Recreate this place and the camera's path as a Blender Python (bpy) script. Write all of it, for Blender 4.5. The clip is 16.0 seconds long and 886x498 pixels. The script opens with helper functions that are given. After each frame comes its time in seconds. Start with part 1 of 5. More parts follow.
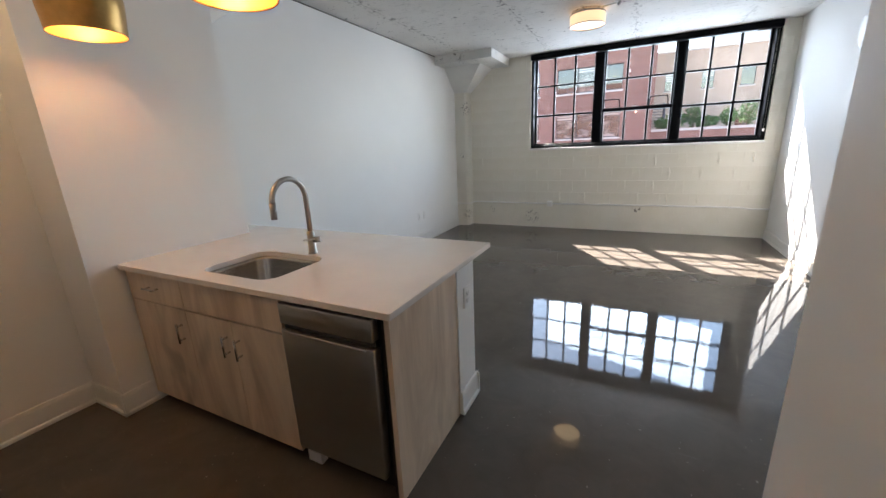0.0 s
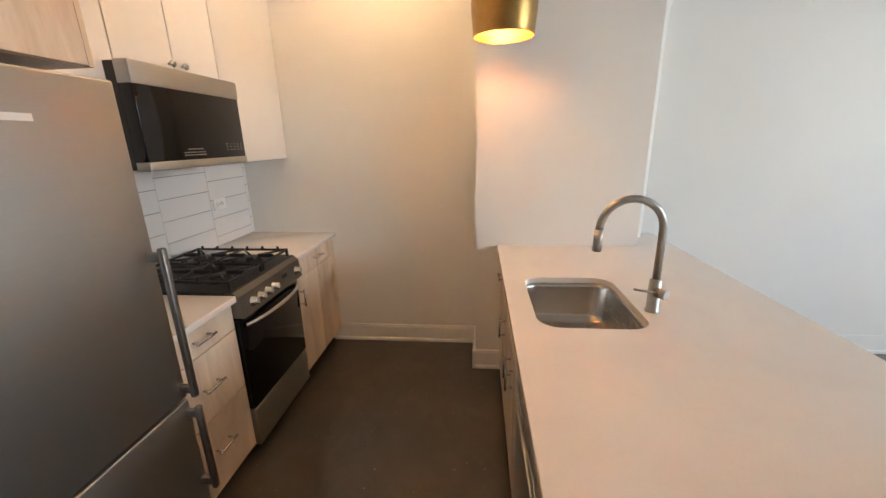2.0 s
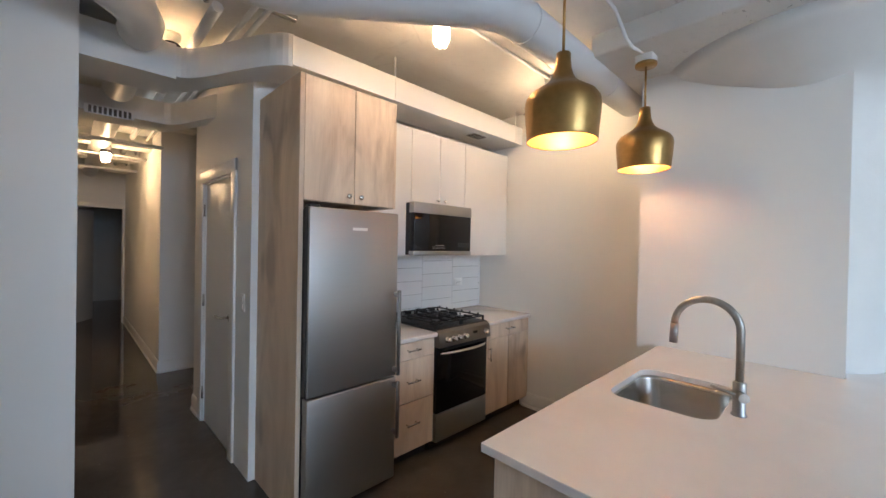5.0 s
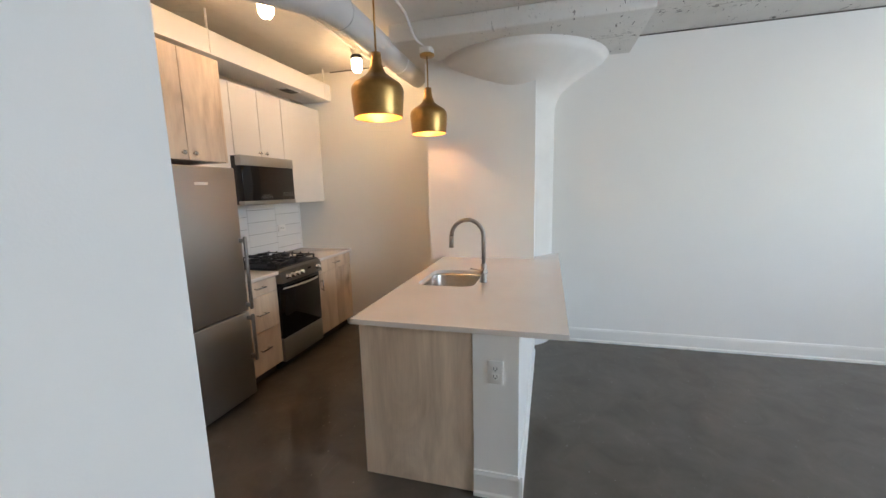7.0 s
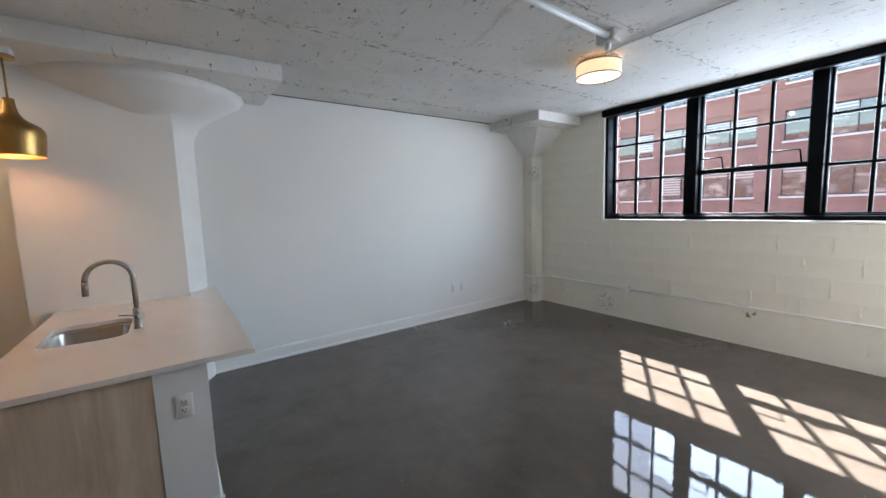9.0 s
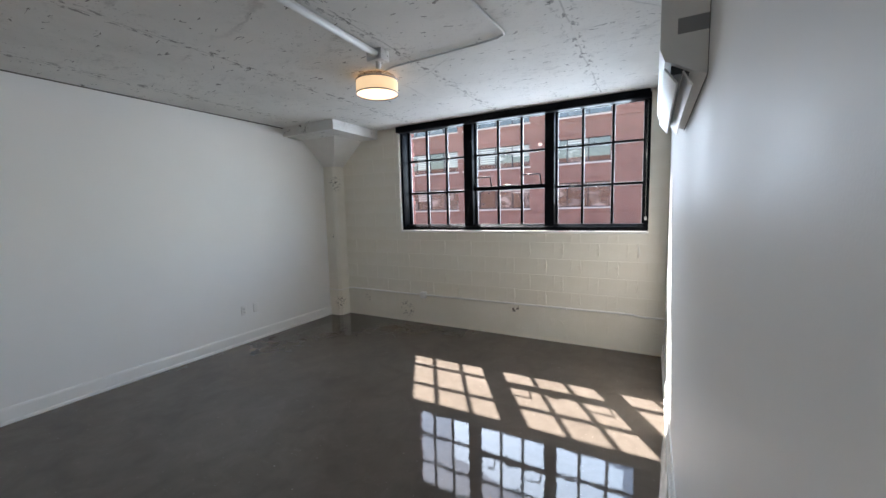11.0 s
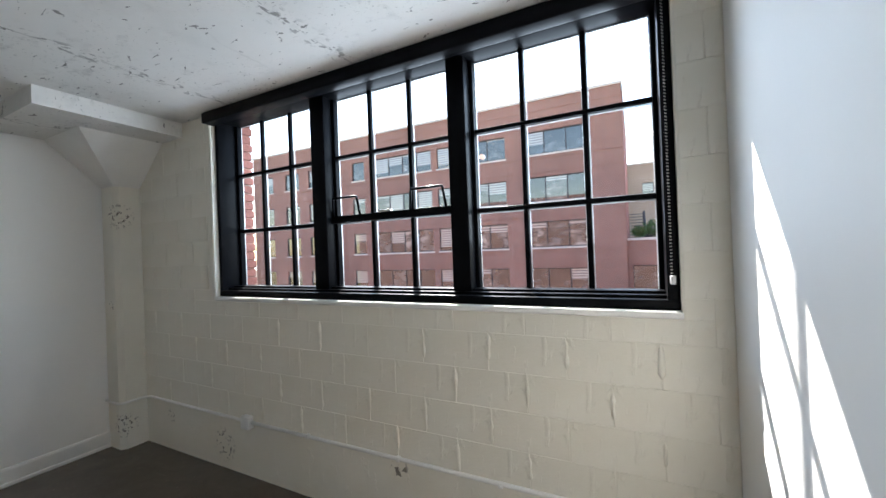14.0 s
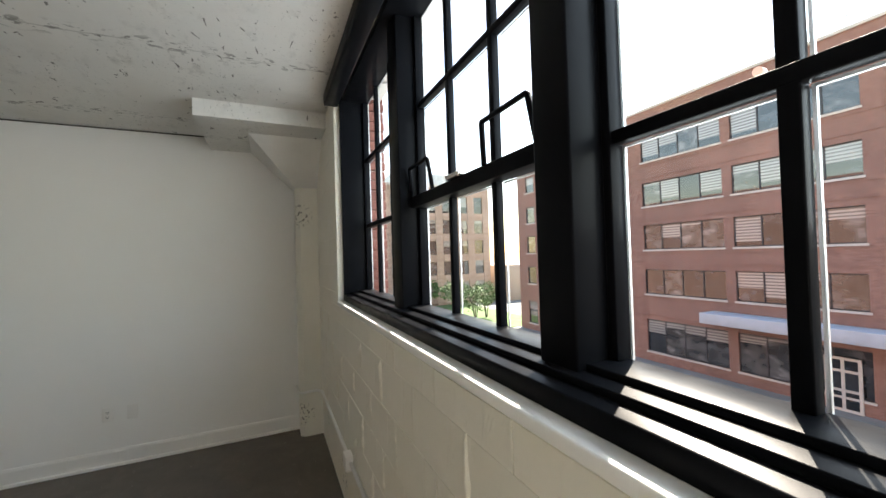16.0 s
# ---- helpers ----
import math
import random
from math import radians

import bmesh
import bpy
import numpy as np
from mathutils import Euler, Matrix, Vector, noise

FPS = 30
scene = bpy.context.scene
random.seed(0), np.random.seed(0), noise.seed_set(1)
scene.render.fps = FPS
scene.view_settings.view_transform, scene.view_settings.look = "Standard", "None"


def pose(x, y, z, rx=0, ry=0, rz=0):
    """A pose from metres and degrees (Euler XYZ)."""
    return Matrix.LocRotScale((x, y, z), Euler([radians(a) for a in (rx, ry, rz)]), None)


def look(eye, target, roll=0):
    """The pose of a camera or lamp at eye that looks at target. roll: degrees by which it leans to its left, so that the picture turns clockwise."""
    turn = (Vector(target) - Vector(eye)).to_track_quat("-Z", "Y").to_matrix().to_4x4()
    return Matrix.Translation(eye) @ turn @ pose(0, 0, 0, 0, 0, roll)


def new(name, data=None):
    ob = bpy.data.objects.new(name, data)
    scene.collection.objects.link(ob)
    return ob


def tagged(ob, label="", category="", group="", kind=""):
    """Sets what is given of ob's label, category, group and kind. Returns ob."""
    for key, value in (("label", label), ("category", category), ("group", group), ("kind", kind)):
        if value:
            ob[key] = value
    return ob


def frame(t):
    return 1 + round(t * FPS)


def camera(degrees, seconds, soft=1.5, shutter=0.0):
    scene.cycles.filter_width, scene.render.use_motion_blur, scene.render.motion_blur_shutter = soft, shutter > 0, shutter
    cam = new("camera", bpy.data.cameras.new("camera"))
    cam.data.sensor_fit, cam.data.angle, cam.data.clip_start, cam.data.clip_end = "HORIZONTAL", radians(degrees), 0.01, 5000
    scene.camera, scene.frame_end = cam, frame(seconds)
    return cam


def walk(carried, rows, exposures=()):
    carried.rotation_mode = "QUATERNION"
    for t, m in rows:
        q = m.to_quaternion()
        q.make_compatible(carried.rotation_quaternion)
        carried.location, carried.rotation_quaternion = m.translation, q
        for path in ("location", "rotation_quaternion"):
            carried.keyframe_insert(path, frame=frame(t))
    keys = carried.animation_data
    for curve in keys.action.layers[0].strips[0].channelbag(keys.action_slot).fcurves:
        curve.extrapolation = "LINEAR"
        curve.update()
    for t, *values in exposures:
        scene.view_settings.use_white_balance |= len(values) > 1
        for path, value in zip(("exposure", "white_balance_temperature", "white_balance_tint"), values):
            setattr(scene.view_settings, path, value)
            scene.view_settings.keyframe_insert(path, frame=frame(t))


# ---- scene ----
cam = camera(98.7, 16.0)
PATH = [
    (0, (0.265, 0.383, 1.488), (-0.604, 2.108, 0.968), -2.5),
    (0.5, (0.155, 0.663, 1.454), (-1.223, 2.01, 0.92), -1.8),
    (1, (0.117, 0.902, 1.496), (-1.576, 1.808, 0.938), -2.6),
    (1.5, (0.124, 1.125, 1.523), (-1.742, 1.594, 0.975), -1.6),
    (2, (0.043, 1.298, 1.575), (-1.871, 1.116, 1.026), -1.2),
    (2.5, (-0.038, 1.47, 1.65), (-1.843, 0.675, 1.318), -1.0),
    (3, (-0.037, 1.639, 1.706), (-1.687, 0.512, 1.779), -1.0),
    (3.5, (0.033, 1.817, 1.704), (-1.431, 0.473, 1.921), -0.8),
    (4, (0.205, 1.938, 1.606), (-1.187, 0.521, 1.84), -1.4),
    (4.2, (0.26, 1.988, 1.594), (-1.125, 0.557, 1.783), -0.7),
    (6.3, (1.021, 2.447, 1.505), (-0.589, 1.309, 1.167), -1.5),
    (6.5, (1.115, 2.447, 1.539), (-0.591, 1.461, 1.195), -1.1),
    (6.6, (1.142, 2.453, 1.546), (-0.609, 1.548, 1.206), -0.9),
    (7, (1.226, 2.425, 1.566), (-0.677, 1.892, 1.26), -1.4),
    (7.5, (1.309, 2.322, 1.549), (-0.679, 2.338, 1.331), -1.7),
    (8, (1.441, 2.31, 1.562), (-0.486, 2.81, 1.378), -1.9),
    (8.5, (1.623, 2.263, 1.606), (-0.154, 3.119, 1.403), -1.9),
    (9, (1.72, 2.216, 1.626), (0.098, 3.366, 1.408), -1.8),
    (9.5, (1.806, 2.218, 1.636), (0.379, 3.602, 1.413), -1.8),
    (10, (1.863, 2.223, 1.653), (0.634, 3.784, 1.422), -1.8),
    (10.2, (1.909, 2.246, 1.668), (0.747, 3.857, 1.431), -1.7),
    (12.5, (1.812, 3.789, 1.66), (1.034, 5.628, 1.553), -2.2),
    (13, (1.788, 4.308, 1.652), (1.022, 6.155, 1.613), -2.1),
    (13.5, (1.765, 4.828, 1.682), (0.985, 6.67, 1.675), -2.1),
    (14, (1.682, 5.316, 1.694), (0.78, 7.102, 1.702), -2.2),
    (14.5, (1.627, 5.796, 1.683), (0.528, 7.467, 1.705), -2.1),
    (15, (1.534, 6.233, 1.689), (0.202, 7.725, 1.714), -2.2),
    (15.5, (1.438, 6.585, 1.692), (-0.143, 7.81, 1.721), -2.2),
    (16, (1.408, 6.811, 1.691), (-0.412, 7.642, 1.726), -1.8),
]
walk(cam, [(t, look(eye, target, roll)) for t, eye, target, roll in PATH],
     exposures=[(0.0, 3.35, 6500, 14), (1.0, 3.8, 6900, 14), (2.0, 3.95, 7000, 15), (3.0, 3.7, 5750, 11), (4.2, 3.8, 5500, 11), (6.5, 3.65, 6600, 13), (7.5, 3.8, 6500, 12),
                (9.5, 3.1, 6250, 14), (12.5, 2.85, 6700, 13), (13.5, 2.7, 6450, 12), (14.5, 2.85, 6600, 12), (16.0, 2.65, 7500, 11)])

# ---- world, sun and large lights ----
SUN_WAY = Vector((0.495, -0.811, -1.0)).normalized()
world = bpy.data.worlds.new("sky")
scene.world = world
world.use_nodes = True
_wn = world.node_tree.nodes
_sky = _wn.new("ShaderNodeTexSky")
_sky.sky_type, _sky.sun_disc = "NISHITA", False
_sky.sun_elevation = math.asin(-SUN_WAY.z)
_sky.sun_rotation = math.atan2(-SUN_WAY.x, -SUN_WAY.y)
_sky.air_density, _sky.dust_density = 1.4, 0.5
_bg = next(n for n in _wn if n.type == "BACKGROUND")
_bg.inputs["Strength"].default_value = 0.10
world.node_tree.links.new(_sky.outputs["Color"], _bg.inputs["Color"])


def lamp(name, kind, place, energy, colour, size=0.1, aim=None):
    data = bpy.data.lights.new(name, kind)
    data.energy, data.color = energy, colour
    if kind == "POINT":
        data.shadow_soft_size = size
    ob = new(name, data)
    ob.matrix_world = look(place, aim) if aim else Matrix.Translation(place)
    return ob


sun = lamp("sun", "SUN", (0, 0, 30), 5.0, (1.0, 0.97, 0.92))
sun.data.angle = radians(0.55)
sun.matrix_world = look((0, 0, 30), Vector((0, 0, 30)) + SUN_WAY)

# added area lamp outside the window opening, boosting the sky's daylight indoors
WIN_FILL = 11.5
sky_fill = lamp("window_daylight", "AREA", (0.22, 8.03, 2.30), WIN_FILL, (0.69, 0.845, 1.0), aim=(-2.2, 0.0, 2.2))
sky_fill.data.shape, sky_fill.data.size, sky_fill.data.size_y = "RECTANGLE", 3.0, 1.2
sky_fill.data.spread = radians(150)


# ---- materials ----
def material(name, colour, rough=0.5, metal=0.0, **more):
    m = bpy.data.materials.new(name)
    m.use_nodes = True
    b = m.node_tree.nodes["Principled BSDF"]
    b.inputs["Base Color"].default_value = (*colour, 1)
    b.inputs["Roughness"].default_value = rough
    b.inputs["Metallic"].default_value = metal
    for key, value in more.items():
        b.inputs[key.replace("_", " ")].default_value = value
    return m


class Nodes:
    """Short hand for a material's node tree."""

    def __init__(self, m):
        self.t = m.node_tree
        self.bsdf = m.node_tree.nodes["Principled BSDF"]
        self.co = self.t.nodes.new("ShaderNodeTexCoord").outputs["Object"]

    def add(self, kind, **sets):
        n = self.t.nodes.new(kind)
        for key, value in sets.items():
            n.inputs[key.replace("_", " ")].default_value = value
        return n

    def link(self, a, b):
        self.t.links.new(a, b)

    def scaled(self, scale, rot=(0, 0, 0)):
        n = self.add("ShaderNodeMapping", Scale=scale, Rotation=rot)
        self.link(self.co, n.inputs["Vector"])
        return n.outputs[0]

    def noise(self, scale, detail=4.0, rough=0.55, vector=None, distortion=0.0):
        n = self.add("ShaderNodeTexNoise", Scale=scale, Detail=detail, Roughness=rough, Distortion=distortion)
        self.link(vector or self.co, n.inputs["Vector"])
        return n.outputs["Fac"]

    def ramp(self, fac, *stops):
        n = self.t.nodes.new("ShaderNodeValToRGB")
        e = n.color_ramp.elements
        while len(e) < len(stops):
            e.new(0.5)
        for el, (p, c) in zip(e, stops):
            el.position = p
            el.color = (*c, 1) if isinstance(c, tuple) else (c, c, c, 1)
        self.link(fac, n.inputs["Fac"])
        return n.outputs["Color"]

    def mix(self, fac, a, b, blend="MIX"):
        n = self.t.nodes.new("ShaderNodeMix")
        n.data_type, n.blend_type = "RGBA", blend
        for sock, v in ((n.inputs["Factor"], fac), (n.inputs["A"], a), (n.inputs["B"], b)):
            if isinstance(v, (int, float)):
                sock.default_value = v if sock.name == "Factor" else (v, v, v, 1)
            elif isinstance(v, tuple):
                sock.default_value = (*v, 1)
            else:
                self.link(v, sock)
        return n.outputs["Result"]

    def bump(self, height, strength=0.2, distance=0.01, normal=None):
        n = self.add("ShaderNodeBump", Strength=strength, Distance=distance)
        self.link(height, n.inputs["Height"])
        if normal:
            self.link(normal, n.inputs["Normal"])
        self.link(n.outputs["Normal"], self.bsdf.inputs["Normal"])
        return n.outputs["Normal"]

    def colour(self, out):
        self.link(out, self.bsdf.inputs["Base Color"])

    def rough(self, out):
        self.link(out, self.bsdf.inputs["Roughness"])


def varied(name, colour, rough, spread=0.06, scale=3.0, bump=0.1, bump_scale=150.0, metal=0.0, dist=0.002, **more):
    """A plain surface with soft mottling and a fine relief."""
    m = material(name, colour, rough, metal, **more)
    n = Nodes(m)
    lo = tuple(c * (1 - spread) for c in colour)
    hi = tuple(min(1, c * (1 + spread)) for c in colour)
    n.colour(n.ramp(n.noise(scale, 5), (0.3, lo), (0.7, hi)))
    r = n.ramp(n.noise(scale * 2.3, 3), (0.3, max(0.0, rough - 0.05)), (0.7, min(1.0, rough + 0.05)))
    n.rough(r)
    if bump:
        n.bump(n.noise(bump_scale, 3), bump, dist)
    return m


WALL = varied("wall_paint", (0.85, 0.845, 0.82), 0.55, 0.025, 0.8, 0.12, 220)
TRIM = varied("trim_paint", (0.85, 0.84, 0.81), 0.35, 0.02, 2.0, 0.05, 60)
CABINET_WHITE = varied("upper_cabinet_laminate", (0.78, 0.74, 0.69), 0.4, 0.02, 2.0, 0.04, 300)
PLASTIC_WHITE = varied("white_plastic", (0.80, 0.79, 0.76), 0.35, 0.02, 5.0, 0.0)
DUCT = varied("duct_paint", (0.74, 0.74, 0.73), 0.45, 0.04, 2.0, 0.08, 40)
BLACK_FRAME = varied("black_window_paint", (0.006, 0.0065, 0.008), 0.34, 0.2, 6.0, 0.06, 90, dist=0.001, Specular_IOR_Level=0.04)
BLACK_IRON = varied("cast_iron", (0.015, 0.015, 0.016), 0.5, 0.3, 20.0, 0.3, 400)
BLACK_PLASTIC = varied("black_plastic", (0.02, 0.02, 0.022), 0.4, 0.1, 9.0, 0.05)
BLACK_GLASS = material("black_glass", (0.004, 0.004, 0.005), 0.07, 0.0, Specular_IOR_Level=0.35)
BRASS = varied("brushed_brass", (0.42, 0.258, 0.092), 0.33, 0.10, 30.0, 0.05, 500, metal=1.0)
BRASS_IN = varied("brass_lining", (0.74, 0.42, 0.13), 0.5, 0.05, 8.0, 0.0, metal=0.6)
CHROME = material("satin_nickel", (0.62, 0.60, 0.57), 0.24, 1.0)
# near-black toe kick colour, also the painted shade of the slot by the dishwasher
TOE_AND_GAP = varied("toe_kick", (0.03, 0.025, 0.022), 0.6, 0.2, 6.0)
# dark joint colour, also used as painted shade in narrow gaps
JOINT_GAP_DARK = varied("joint_and_gap_dark", (0.10, 0.09, 0.08), 0.8, 0.2, 6.0)
PRINT = material("appliance_print", (0.26, 0.26, 0.26), 0.6)
SPACER = varied("spacer_metal", (0.55, 0.56, 0.57), 0.45, 0.08, 20.0, 0.0, metal=0.5)
NICKEL = varied("brushed_nickel", (0.40, 0.385, 0.36), 0.36, 0.08, 40.0, 0.04, 500, metal=1.0)
DARK_STEEL = varied("dark_handle_steel", (0.28, 0.27, 0.26), 0.36, 0.08, 40.0, 0.04, 500, metal=1.0)
PLASTER = varied("painted_plaster", (0.83, 0.82, 0.79), 0.6, 0.05, 2.5, 0.25, 30, dist=0.004)


def steel(name, tint, rough, axis):
    m = material(name, tint, rough, 1.0)
    n = Nodes(m)
    s = [6.0, 6.0, 6.0]
    for i in range(3):
        if i != axis:
            s[i] = 700.0
    f = n.noise(1.0, 2, 0.5, n.scaled(tuple(s)))
    n.rough(n.ramp(f, (0.3, rough - 0.05), (0.7, rough + 0.07)))
    n.colour(n.ramp(f, (0.3, tuple(c * 0.93 for c in tint)), (0.7, tint)))
    n.bump(f, 0.05, 0.0005)
    return m


STEEL = steel("brushed_steel", (0.46, 0.45, 0.43), 0.36, 0)
STEEL_V = steel("brushed_steel_upright", (0.43, 0.42, 0.40), 0.40, 0)
SINK = steel("sink_steel", (0.50, 0.47, 0.43), 0.22, 0)
RANGE_STEEL = steel("dark_range_steel", (0.21, 0.195, 0.175), 0.34, 0)


def wood(name, light, dark, grain_axis=2, knot=0.0):
    """Pale laminate with long grain, soft bands and a few dark knots."""
    m = material(name, light, 0.45)
    n = Nodes(m)
    s = [6.0, 6.0, 6.0]
    s[grain_axis] = 1.1
    rnd = n.t.nodes.new("ShaderNodeObjectInfo").outputs["Random"]
    off = n.add("ShaderNodeVectorMath")
    off.operation = "MULTIPLY_ADD"
    comb = n.add("ShaderNodeCombineXYZ")
    for i in range(3):
        n.link(rnd, comb.inputs[i])
    n.link(comb.outputs[0], off.inputs[0])
    off.inputs[1].default_value = (17.0, 31.0, 23.0)
    n.link(n.co, off.inputs[2])
    mp = n.add("ShaderNodeMapping", Scale=tuple(s))
    n.link(off.outputs[0], mp.inputs["Vector"])
    bands = n.noise(0.6, 5, 0.6, mp.outputs[0], 2.0)
    s2 = [160.0, 160.0, 160.0]
    s2[grain_axis] = 4.0
    fine = n.noise(1.0, 3, 0.6, n.scaled(tuple(s2)))
    mid = tuple((a + b) / 2 for a, b in zip(light, dark))
    c = n.ramp(bands, (0.32, dark), (0.47, mid), (0.62, light))
    c = n.mix(0.15, c, n.ramp(fine, (0.35, tuple(v * 0.72 for v in mid)), (0.65, light)))
    s3 = [4.2, 4.2, 4.2]
    s3[grain_axis] = 1.7
    kn = n.noise(1.0, 2, 0.4, n.scaled(tuple(s3)), 0.6)
    kmask = n.ramp(kn, (0.62, 0.0), (0.72, 0.6))
    c = n.mix(kmask, c, tuple(v * 0.55 for v in dark))
    n.colour(c)
    n.bump(fine, 0.08, 0.001)
    return m


WOOD = wood("pale_maple_laminate", (0.78, 0.63, 0.48), (0.53, 0.39, 0.28))
WOOD_SIDE = wood("maple_side_panel", (0.72, 0.57, 0.42), (0.55, 0.41, 0.285))


def quartz():
    m = material("quartz", (0.78, 0.73, 0.68), 0.16, 0.0, Coat_Weight=0.25, Coat_Roughness=0.08)
    n = Nodes(m)
    c = n.ramp(n.noise(2.2, 6, 0.6, distortion=1.2), (0.35, (0.755, 0.70, 0.65)), (0.65, (0.785, 0.735, 0.685)))
    sp = n.ramp(n.noise(260, 2), (0.30, 0.95), (0.42, 1.0))
    n.colour(n.mix(1.0, c, sp, "MULTIPLY"))
    n.rough(n.ramp(n.noise(4, 4), (0.3, 0.12), (0.7, 0.24)))
    return m


QUARTZ = quartz()


def concrete_floor():
    """Polished, sealed, dark concrete: cloudy, with trowel marks, scuffs and hairline scratches."""
    m = material("polished_concrete", (0.10, 0.085, 0.07), 0.05, 0.0, Specular_IOR_Level=0.42)
    n = Nodes(m)
    big = n.noise(0.7, 6, 0.6, distortion=1.5)
    mid = n.noise(4.5, 6, 0.65, distortion=0.8)
    c = n.ramp(big, (0.28, (0.076, 0.063, 0.050)), (0.5, (0.096, 0.080, 0.065)), (0.72, (0.120, 0.101, 0.084)))
    c = n.mix(0.45, c, n.ramp(mid, (0.3, (0.076, 0.062, 0.050)), (0.7, (0.125, 0.105, 0.087))))
    scuff = n.ramp(n.noise(1.6, 8, 0.7, n.scaled((1, 0.6, 1), (0, 0, 0.6)), 2.0), (0.64, 0.0), (0.80, 0.30))
    c = n.mix(scuff, c, (0.22, 0.19, 0.155))
    trowel = n.ramp(n.noise(1.0, 5, 0.7, n.scaled((3.0, 9.0, 3.0), (0, 0, 0.9)), 2.5), (0.62, 0.0), (0.72, 0.18))
    c = n.mix(trowel, c, (0.20, 0.175, 0.15))
    specks = n.ramp(n.noise(46.0, 2, 0.5), (0.735, 0.0), (0.75, 0.55))
    c = n.mix(specks, c, (0.34, 0.31, 0.27))
    n.colour(c)
    r = n.ramp(mid, (0.3, 0.0), (0.7, 0.035))
    n.rough(n.mix(0.5, r, n.ramp(n.noise(14, 5, 0.7), (0.3, 0.0), (0.75, 0.06))))
    wave = n.noise(7.0, 3, 0.45, distortion=0.5)
    fine = n.noise(60.0, 3)
    n.bump(n.mix(0.10, wave, fine), 0.05, 0.01)
    return m


FLOOR = concrete_floor()


def concrete_ceiling():
    """White-painted board-marked concrete with chips, cracks and bare patches."""
    m = material("painted_concrete", (0.7, 0.69, 0.66), 0.7)
    n = Nodes(m)
    base = n.ramp(n.noise(0.9, 6, 0.65), (0.25, (0.62, 0.61, 0.58)), (0.5, (0.75, 0.74, 0.71)), (0.8, (0.82, 0.81, 0.78)))
    region = n.ramp(n.noise(1.3, 4, 0.6), (0.42, 0.0), (0.58, 1.0))
    specks = n.ramp(n.noise(34.0, 3, 0.6, n.scaled((1.0, 1.6, 1.0), (0, 0, 0.5)), 0.5), (0.61, 0.0), (0.67, 0.5))
    chips2 = n.mix(1.0, specks, region, "MULTIPLY")
    smear = n.mix(1.0, n.ramp(n.noise(1.0, 5, 0.65, n.scaled((7.0, 11.0, 7.0), (0, 0, 0.25))), (0.55, 0.0), (0.72, 0.5)), region, "MULTIPLY")
    rare = n.ramp(n.noise(13.0, 3, 0.5, n.scaled((1.0, 1.8, 1.0), (0, 0, -0.4)), 0.6), (0.70, 0.0), (0.72, 0.8))
    place = n.t.nodes.new("ShaderNodeSeparateXYZ")
    n.link(n.co, place.inputs[0])
    worn = n.ramp(n.add("ShaderNodeMath").outputs[0], (0.0, 0.12), (1.0, 1.0))
    span = worn.node.inputs["Fac"].links[0].from_node
    span.operation = "MULTIPLY_ADD"
    span.inputs[1].default_value, span.inputs[2].default_value = 0.8, -1.1
    n.link(place.outputs["Y"], span.inputs[0])
    chips2 = n.mix(1.0, chips2, worn, "MULTIPLY")
    smear = n.mix(1.0, smear, worn, "MULTIPLY")
    rare = n.mix(1.0, rare, worn, "MULTIPLY")
    c = n.mix(smear, base, (0.33, 0.32, 0.30))
    c = n.mix(chips2, c, (0.25, 0.245, 0.235))
    c = n.mix(rare, c, (0.15, 0.14, 0.13))
    xyz = n.t.nodes.new("ShaderNodeSeparateXYZ")
    n.link(n.co, xyz.inputs[0])
    wob = n.add("ShaderNodeMath")
    wob.operation = "MULTIPLY_ADD"
    n.link(n.noise(2.2, 4, 0.6), wob.inputs[0])
    wob.inputs[1].default_value = 0.05
    n.link(xyz.outputs["X"], wob.inputs[2])
    shift = n.add("ShaderNodeMath")
    shift.operation = "SUBTRACT"
    n.link(wob.outputs[0], shift.inputs[0])
    shift.inputs[1].default_value = 0.175
    fold = n.add("ShaderNodeMath")
    fold.operation = "PINGPONG"
    fold.inputs[1].default_value = 0.61
    n.link(shift.outputs[0], fold.inputs[0])
    broken = n.ramp(n.noise(5.0, 4, 0.6), (0.42, 0.0), (0.52, 1.0))
    seam = n.mix(1.0, n.ramp(fold.outputs[0], (0.003, 0.5), (0.007, 0.0)), broken, "MULTIPLY")
    along = n.mix(1.0, n.ramp(fold.outputs[0], (0.02, 1.0), (0.09, 0.0)), n.ramp(n.noise(24.0, 4, 0.65, n.scaled((1.0, 0.55, 1.0))), (0.56, 0.0), (0.60, 0.85)), "MULTIPLY")
    seam, along = n.mix(1.0, seam, worn, "MULTIPLY"), n.mix(1.0, along, worn, "MULTIPLY")
    c = n.mix(seam, c, (0.30, 0.29, 0.27))
    c = n.mix(along, c, (0.22, 0.215, 0.20))
    flake = n.ramp(n.noise(9.0, 4, 0.55, n.scaled((0.8, 2.4, 1.0), (0, 0, 0.7)), 0.8), (0.675, 0.0), (0.69, 0.85))
    c = n.mix(n.mix(1.0, flake, worn, "MULTIPLY"), c, (0.12, 0.115, 0.105))
    vor = n.t.nodes.new("ShaderNodeTexVoronoi")
    vor.feature = "DISTANCE_TO_EDGE"
    vor.inputs["Scale"].default_value = 0.42
    vor.inputs["Randomness"].default_value = 0.9
    vec = n.mix(0.12, n.co, n.noise(2.5, 5, 0.6))
    n.link(vec, vor.inputs["Vector"])
    crack = n.mix(1.0, n.ramp(vor.outputs["Distance"], (0.0, 0.35), (0.0022, 0.0)), n.ramp(n.noise(1.1, 3), (0.45, 0.0), (0.6, 1.0)), "MULTIPLY")
    c = n.mix(crack, c, (0.25, 0.24, 0.22))
